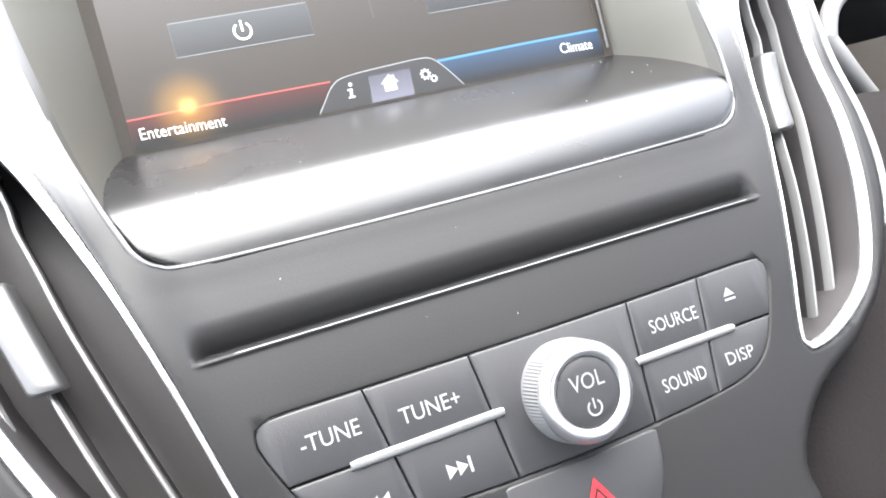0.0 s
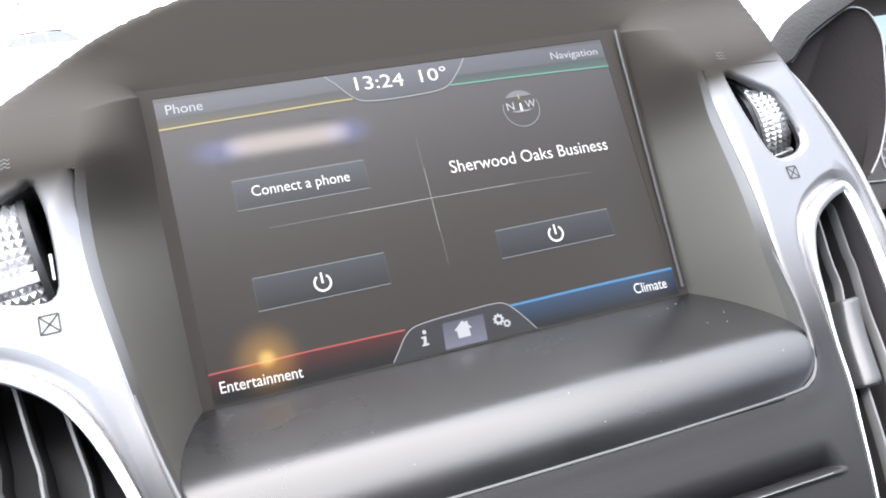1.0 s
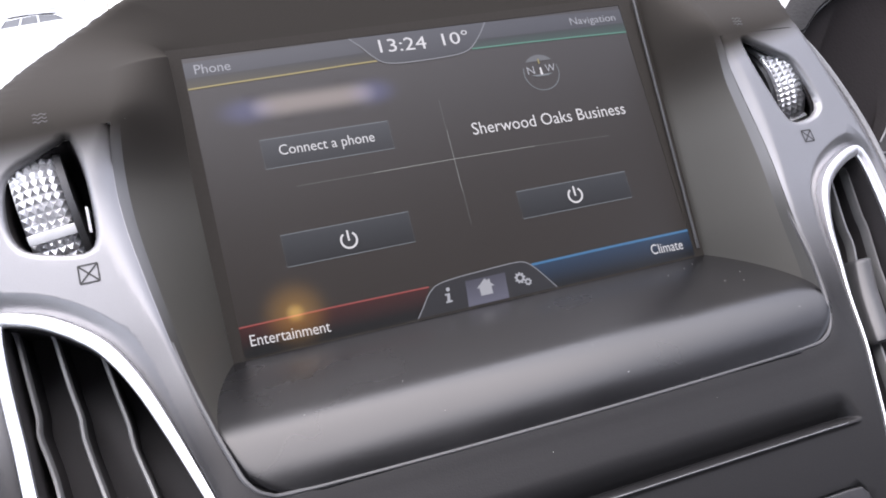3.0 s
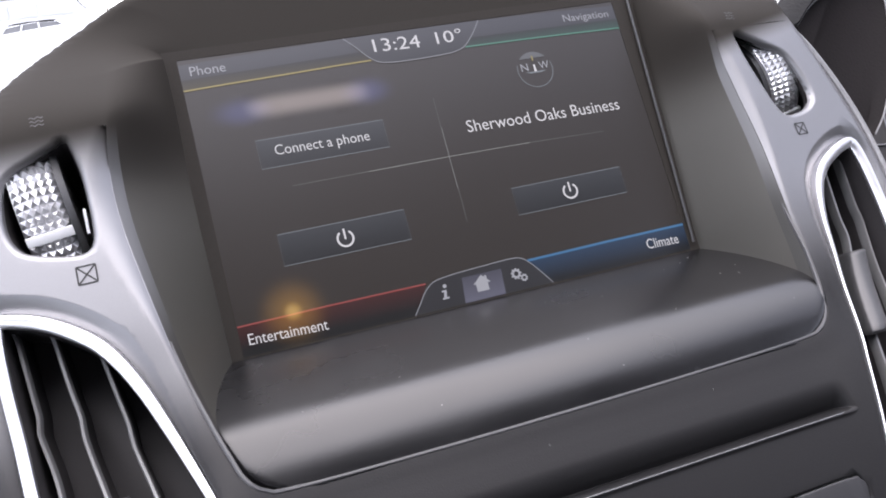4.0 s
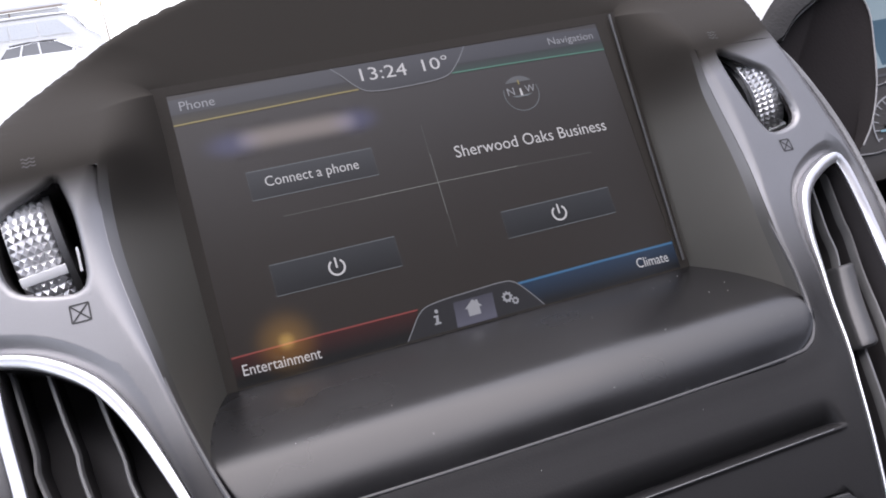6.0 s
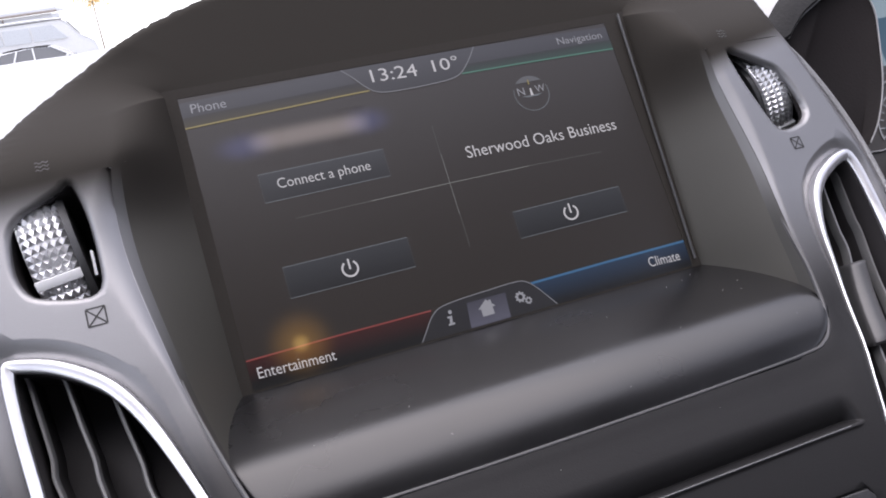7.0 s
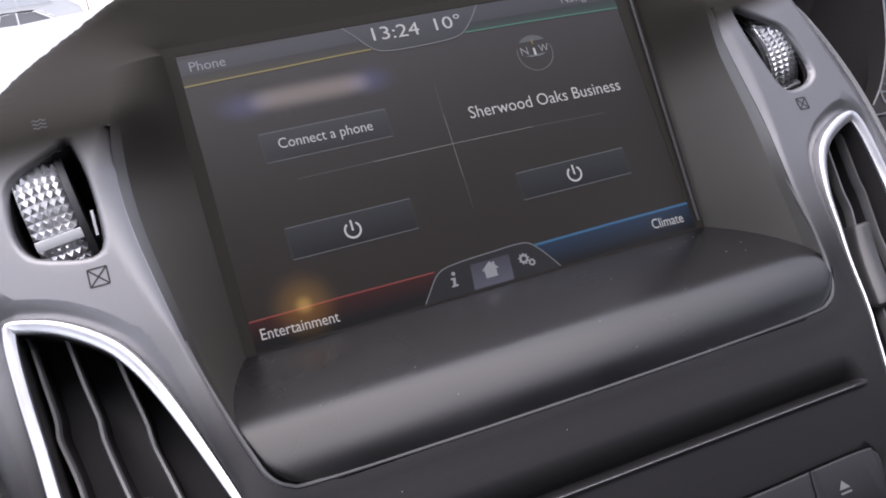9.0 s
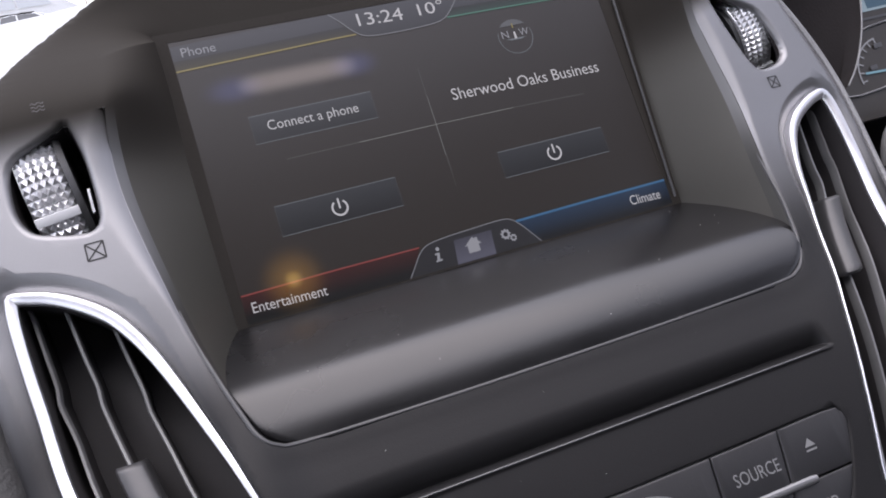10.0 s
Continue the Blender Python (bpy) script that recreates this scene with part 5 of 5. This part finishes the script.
def parked_car(x, y, turn, paint, label):
    """A hatchback: one lofted body with glass, wheels, lamps."""
    c = new("parked_car")
    c.matrix_world = pose(x, y, -y * math.tan(radians(1.8)), 0, 0, turn)
    tagged(c, label, "car", "parked cars")
    prof = [(-2.1, 0.35, 0.55), (-2.12, 0.62, 0.70), (-2.0, 0.92, 0.80), (-1.9, 1.0, 0.82), (-0.9, 1.02, 0.86), (0.9, 0.98, 0.87), (1.6, 0.9, 0.82), (2.05, 0.72, 0.74), (2.15, 0.5, 0.66), (2.12, 0.3, 0.6)]
    rows = []
    for yy, z, hw in prof:
        rows.append([(-hw, yy, 0.25), (-hw - 0.03, yy, z * 0.6), (-hw, yy, z - 0.06), (-hw + 0.1, yy, z), (0, yy, z + 0.03), (hw - 0.1, yy, z), (hw, yy, z - 0.06), (hw + 0.03, yy, z * 0.6), (hw, yy, 0.25)])
    bm = sheet(rows)
    wpart("body", bm, paint, c, Matrix())
    cab = [(-1.95, 0.97, 0.72), (-1.6, 1.36, 0.56), (-0.6, 1.46, 0.56), (0.3, 1.42, 0.57), (1.15, 0.97, 0.74)]
    rows = [[(-hw, yy, z if i in (0, 4) else z), (0, yy, z + 0.03), (hw, yy, z)] for i, (yy, z, hw) in enumerate(cab)]
    wpart("roof", sheet(rows[1:4]), paint, c, Matrix())
    wpart("rear_window", sheet(rows[0:2]), WINDOWTINT, c, Matrix())
    wpart("windscreen", sheet(rows[3:5]), WINDOWTINT, c, Matrix())
    for s in (-1, 1):
        low = [(s * 0.74, yy, 0.95) for yy in (-1.9, -1.2, -0.4, 0.4, 1.1)]
        top = [(s * 0.56, yy, z) for yy, z in ((-1.58, 1.35), (-1.0, 1.43), (-0.4, 1.46), (0.1, 1.43), (0.32, 1.42))]
        wpart("side_window", sheet([low[:3], top[:3]]), WINDOWTINT, c, Matrix())
        wpart("side_window", sheet([low[2:], top[2:]]), WINDOWTINT, c, Matrix())
        for yy, zt, yt in ((-0.4, 1.46, -0.4), (1.1, 1.42, 0.32), (-1.2, 1.43, -1.0)):
            wpart("pillar", tube([(s * (0.755 - 0.18 * q), yy + (yt - yy) * q, 0.95 + (zt - 0.95) * q) for q in (0, 0.5, 1)], 0.035), paint, c, Matrix())
        wpart("roof_rail", tube([(s * 0.55, yy, 1.49 - 0.05 * (yy + 0.6) ** 2) for yy in (-1.5, -0.9, -0.3, 0.2)], 0.025), TYRE, c, Matrix())
        wpart("door_mirror", rounded_box(0.18, 0.1, 0.13, 0.03), paint, c, pose(s * 0.88, 0.85, 1.0))
        wpart("headlamp", rounded_box(0.3, 0.12, 0.14, 0.04), PANE, c, pose(s * 0.58, 2.08, 0.66))
        for yy in (-1.35, 1.35):
            bm = bmesh.new()
            bmesh.ops.create_cone(bm, cap_ends=True, segments=32, radius1=0.32, radius2=0.32, depth=0.2)
            w = wpart("wheel", bm, TYRE, c, pose(s * 0.76, yy, 0.32, 0, 90, 0), "black tyre")
            bm = bmesh.new()
            bmesh.ops.create_cone(bm, cap_ends=True, segments=24, radius1=0.2, radius2=0.18, depth=0.21)
            wpart("rim", bm, SILVERPAINT, w, pose(s * 0.765, yy, 0.32, 0, 90, 0))


def parked_van(x, y):
    """A tall white van seen side-on, its nose to the right: body, roof, glazing, wheels."""
    v = new("parked_van")
    v.matrix_world = pose(x, y, -y * math.tan(radians(1.8)))
    tagged(v, "white van with pale windows parked behind the hatchback", "van")
    side = smooth_line([(-2.6, 0.4), (-2.62, 1.5), (-2.5, 2.6), (-2.2, 2.78), (0, 2.85), (1.7, 2.78), (2.0, 2.6), (2.5, 1.92), (3.1, 1.5), (3.2, 0.9), (3.15, 0.4), (0, 0.36)], 0.3)
    rows = [[(px, py, 1.4 + (pz - 1.4) * k) for px, pz in side] for py, k in ((-0.9, 0.9), (-0.95, 0.98), (-0.9, 1.0), (0.9, 1.0), (0.95, 0.98), (0.9, 0.9))]
    bm = sheet(rows, close_v=True)
    for row in (rows[0], rows[-1]):
        bm.faces.new([bm.verts.new(p) for p in row])
    wpart("body", bm, CARPAINT, v, Matrix())
    for sy in (-1, 1):
        for a, b, c in ((-2.0, -0.98, -0.98), (-0.88, 0.3, 0.3), (0.42, 1.95, 1.35)):
            loop = [(a, 1.82), (b, 1.82), (c, 2.5), (a, 2.5)]
            bm = bmesh.new()
            near_side = [bm.verts.new((px, sy * 0.965, pz)) for px, pz in loop]
            far_side = [bm.verts.new((px, sy * 0.90, pz)) for px, pz in loop]
            bm.faces.new(near_side)
            for k in range(4):
                bm.faces.new((near_side[k], near_side[(k + 1) % 4], far_side[(k + 1) % 4], far_side[k]))
            wpart("side_window", bm, PANE, v, Matrix())
        for px in (-1.7, 2.2):
            bm = bmesh.new()
            bmesh.ops.create_cone(bm, cap_ends=True, segments=28, radius1=0.36, radius2=0.36, depth=0.24)
            w = wpart("wheel", bm, TYRE, v, pose(px, sy * 0.85, 0.36, 90), "black tyre")
            bm = bmesh.new()
            bmesh.ops.create_cone(bm, cap_ends=True, segments=24, radius1=0.2, radius2=0.2, depth=0.26)
            wpart("rim", bm, SILVERPAINT, w, pose(px, sy * 0.85, 0.36, 90))
    wpart("windscreen", sheet([[(2.02, py, 2.6), (2.52, py, 1.93)] for py in (-0.8, 0.8)]), WINDOWTINT, v, pose(0.02, 0, 0.02))
    wpart("gutter", rounded_box(4.3, 0.05, 0.05, 0.01), WINDOWTINT, v, pose(-0.25, -0.93, 2.72))


# Unseen wall, added only to dim light and reflections from the driver's side.
slab("wall_reflection_blocker", (1.75, -4.0, 0.0), (1.75, 3.5, 0.0), (1.75, 3.5, 1.5), (1.75, -4.0, 1.5), -0.2, BLOCKER, label="unseen dark wall added to darken reflections from the right", category="wall")
parked_car(-3.5, 38.0, -90, CARPAINT, "white hatchback parked on the pale paving outside")
parked_van(-4.9, 46.0)
house = new("building")
house.matrix_world = pose(-16, 70, -70 * math.tan(radians(1.8)))
tagged(house, "pale rendered low building beyond the car park", "building")
wpart("wall", rounded_box(21.6, 8, 4.1, 0.05), BUILDING, house, pose(0, 4, 2.05))
wpart("roof", rounded_box(22.4, 8.8, 0.3, 0.08), BUILDING, house, pose(0, 4, 4.4))
wpart("gutter", rounded_box(22.4, 0.14, 0.16, 0.04), BARK, house, pose(0, -0.46, 4.2))
wpart("downpipe", rounded_box(0.1, 0.1, 4.1, 0.02), BARK, house, pose(7.4, -0.06, 2.05))
for k in range(6):
    w = wpart("window", rounded_box(1.8, 0.1, 1.5, 0.03), BUILDING, house, pose(-8.6 + 3 * k, -0.01, 2.2))
    wpart("pane", rounded_box(1.6, 0.06, 1.3, 0.02), PANE, w, pose(-8.6 + 3 * k, -0.05, 2.2))

# a small autumn tree between the car and the building
tree = new("tree")
tree.matrix_world = pose(-1.65, 52, -52 * math.tan(radians(1.8)))
tagged(tree, "small autumn tree with sparse yellow leaves", "tree")
bm = bmesh.new()
bmesh.ops.create_cone(bm, cap_ends=True, segments=12, radius1=0.06, radius2=0.02, depth=4.6)
rng = random.Random(9)
for k in range(9):
    limb = bmesh.ops.create_cone(bm, cap_ends=True, segments=6, radius1=0.035, radius2=0.008, depth=1.2)["verts"]
    m = Matrix.Translation((0, 0, 0.9 + 0.16 * k)) @ Matrix.Rotation(k * 2.4, 4, "Z") @ Matrix.Rotation(radians(50), 4, "X") @ Matrix.Translation((0, 0, 0.6))
    bmesh.ops.transform(bm, matrix=m, verts=limb)
wpart("trunk", bm, BARK, tree, pose(0, 0, 2.3))
bm = bmesh.new()
for k in range(1100):
    v = Vector((rng.gauss(0, 1), rng.gauss(0, 1), rng.gauss(0, 1))).normalized() * rng.uniform(0.3, 1.0)
    c = Vector((v.x * 1.35, v.y * 1.35, 4.15 + v.z * 1.15))
    u = Vector((rng.uniform(-1, 1), rng.uniform(-1, 1), rng.uniform(-1, 1))).normalized()
    w = u.orthogonal().normalized()
    q = rng.uniform(0.05, 0.1)
    bm.faces.new([bm.verts.new(c + d) for d in (u * q, w * q * 0.6, -u * q, -w * q * 0.6)])
wpart("crown", bm, LEAF, tree, Matrix())

# ---- driver's side: instrument binnacle and column stalk ----
cluster = thing("instrument_cluster", (230, 60, -60), "dark instrument cluster with a lit blue trip display", "instrument cluster")
cowl = [(200, 43), (211, 52), (224, 58.5), (240, 65.5), (248, 66), (254.5, 62), (257, 50), (252.5, 34), (243.5, 11), (232, -7), (222, -17)]
cowl_line = smooth_line(cowl, 2.5, closed=False)
low_line = [(150 + 72 * k / (len(cowl_line) - 1), 20 - 100 * (k / (len(cowl_line) - 1))) for k in range(len(cowl_line))]
part("cowl_panel", sheet([[(p[0], 29.0, p[1]) for p in cowl_line], [(p[0] - 10, 33.0, p[1] - 6) for p in cowl_line], [(p[0], 36.0, p[1]) for p in low_line]]), LOWER, cluster, "matt black inner cowl")


edge = smooth_line([(150, 26), (156.5, 14), (162, -4), (165, -22), (165.5, -42), (164, -62), (160, -86), (151, -120), (141, -141)], 3, False)
part("trim_edge", tube([(p[0], float(face_y(p[0], p[1])) + 3.0, p[1]) for p in edge], 1.5), EDGING, dashboard, "pale grained edging of the trim")
part("cowl_edge", tube([(p[0], 28.5, p[1]) for p in cowl_line], 0.45), EDGING, cluster, "thin grey edge of the cowl")
hood_line = [(150, 24), (172, 33), (188, 38.5)] + [tuple(q) for q in cowl_line[:12]] + [(262, 74), (330, 92), (450, 96)]
part("binnacle_hood", sheet([[(p[0] + dx, 26 + dy, p[1] + dz) for p in hood_line] for dx, dy, dz in ((0, 4, 0), (0, 0.6, 0.4), (0, 0, 1.4), (-1, 1.4, 6), (-2, 4, 11), (-3, 7, 14))]), HOODPAD, cluster, "grey grained hood")
part("hood_top", sheet([[(p[0] + dx, 26 + dy, p[1] + dz) for p in hood_line] for dx, dy, dz in ((-3, 7, 14), (-3.6, 10, 15.4), (-5, 18, 18), (-8, 60, 30), (-12, 110, 50))]), PADTOP, cluster, "top of the hood with sky glare painted pale")
part("dial_plate", box(238, 420, 72, 78, -30, 92), GLASS, cluster, "dark dial plate")
part("trip_display", flat([(285, 31.5), (345, 31.5), (345, 78), (287, 78)], 71.5), glow("lit_trip_display", (0.55, 0.78, 0.92), 0.1288), cluster, "pale blue lit trip display")
part("trip_display_pane", flat([(298, 33), (340, 33), (340, 60), (298, 60)], 71.2), glow("lit_trip_blue", (0.06, 0.25, 0.42), 0.0920), cluster, "darker blue lit pane")
part("display_rule", flat([(281, 26.5), (345, 26.5), (345, 28), (281, 28)], 71.4), TAB, cluster)
part("dial_frame", tube(smooth_line([(259, 71, -9), (266, 71, 3), (274, 71, 14), (283, 71, 20), (300, 71, 23), (330, 71, 24)], 3, False), 0.6), EDGING, cluster, "thin bright dial frame")
part("dial_foot", tube([(256, 71, -14), (270, 71, -15.5), (285, 71, -14.5), (320, 71, -10)], 0.6), EDGING, cluster, "thin bright line under the dial")
part("dial_arc", ribbon(arc(296, -6, 21, 95, 190, 24), 0.9, 71.3), DIM, cluster, "pale dial arc")
for k in range(7):
    a = math.radians(97 + 15 * k)
    part("dial_tick", ribbon([(296 + 17.5 * math.cos(a), -6 + 17.5 * math.sin(a)), (296 + 21 * math.cos(a), -6 + 21 * math.sin(a))], 0.7, 71.25), DIM, cluster)
part("dial_needle", ribbon([(279, -4), (296, -5), (320, -6)], 1.3, 71.0), glow("lit_needle", (0.35, 0.75, 0.95), 0.1380), cluster, "pale blue dial needle")
for x, z, w in ((263, -6, 2.6), (267, -2.5, 1.2), (284, -3, 5), (292, 9, 6)):
    part("dial_figure", flat([(x, z), (x + w, z + 0.4), (x + w, z + 3), (x, z + 2.6)], 71.2), TAB, cluster, "small pale bar")

stalk = thing("column_stalk", (230, 22, -50), "grey plastic steering column stalk", "stalk")
part("lever", tube(smooth_line([(219, 20, -62), (221, 20, -56), (227, 21, -48), (240, 24, -41), (268, 34, -32), (305, 46, -27)], 3, False), 4.2, 14), SLAT, stalk, "grey lever")
part("collar", tube(smooth_line([(218, 21, -60), (222, 21, -68), (230, 23, -80), (240, 26, -92)], 3, False), 4.8, 14), SLAT, stalk, "grey collar under the lever")
part("column_cover", sheet([[(222 + dx, 26 + dy, z) for z in (-66, -74, -84, -110, -160)] for dx, dy in ((0, 6), (6, 0), (40, -4), (160, 4))]), BROW, stalk, "black column cover")

# ---- dust on the plastics ----
bm = bmesh.new()
rng = random.Random(4)
for k in range(24):
    x = rng.uniform(-88, 92)
    if k < 15:
        a = math.radians(rng.uniform(25, 70))
        yy, zz, lean = LEDGE_LINE[rng.randrange(6, 44)]
        a = math.radians(lean)
        p = Vector((x, yy, zz))
        n = Vector((0, -math.sin(a), math.cos(a)))
    else:
        z = rng.choice((rng.uniform(-104, -98), rng.uniform(-135, -121)))
        p = Vector((x, float(face_y(x, z)), z))
        n = Vector((0, -0.95, 0.3))
    n.normalize()
    u = n.cross(Vector((rng.uniform(-1, 1), rng.uniform(-1, 1), rng.uniform(-1, 1)))).normalized()
    w = n.cross(u)
    r, q = rng.uniform(0.08, 0.15), rng.uniform(0.08, 0.24)
    p = p + n * 0.12
    vs = [bm.verts.new(p + u * r), bm.verts.new(p + w * q), bm.verts.new(p - u * r), bm.verts.new(p - w * q), bm.verts.new(p + n * 0.12)]
    for i in range(4):
        bm.faces.new((vs[i], vs[(i + 1) % 4], vs[4]))
bm.transform(TILT @ Matrix.Scale(0.001, 4))
me = bpy.data.meshes.new("dust")
bm.to_mesh(me)
bm.free()
me.materials.append(DUST)
tagged(new("dust", me), "pale dust specks lying on the dashboard plastic", "dust", "", "stuff")
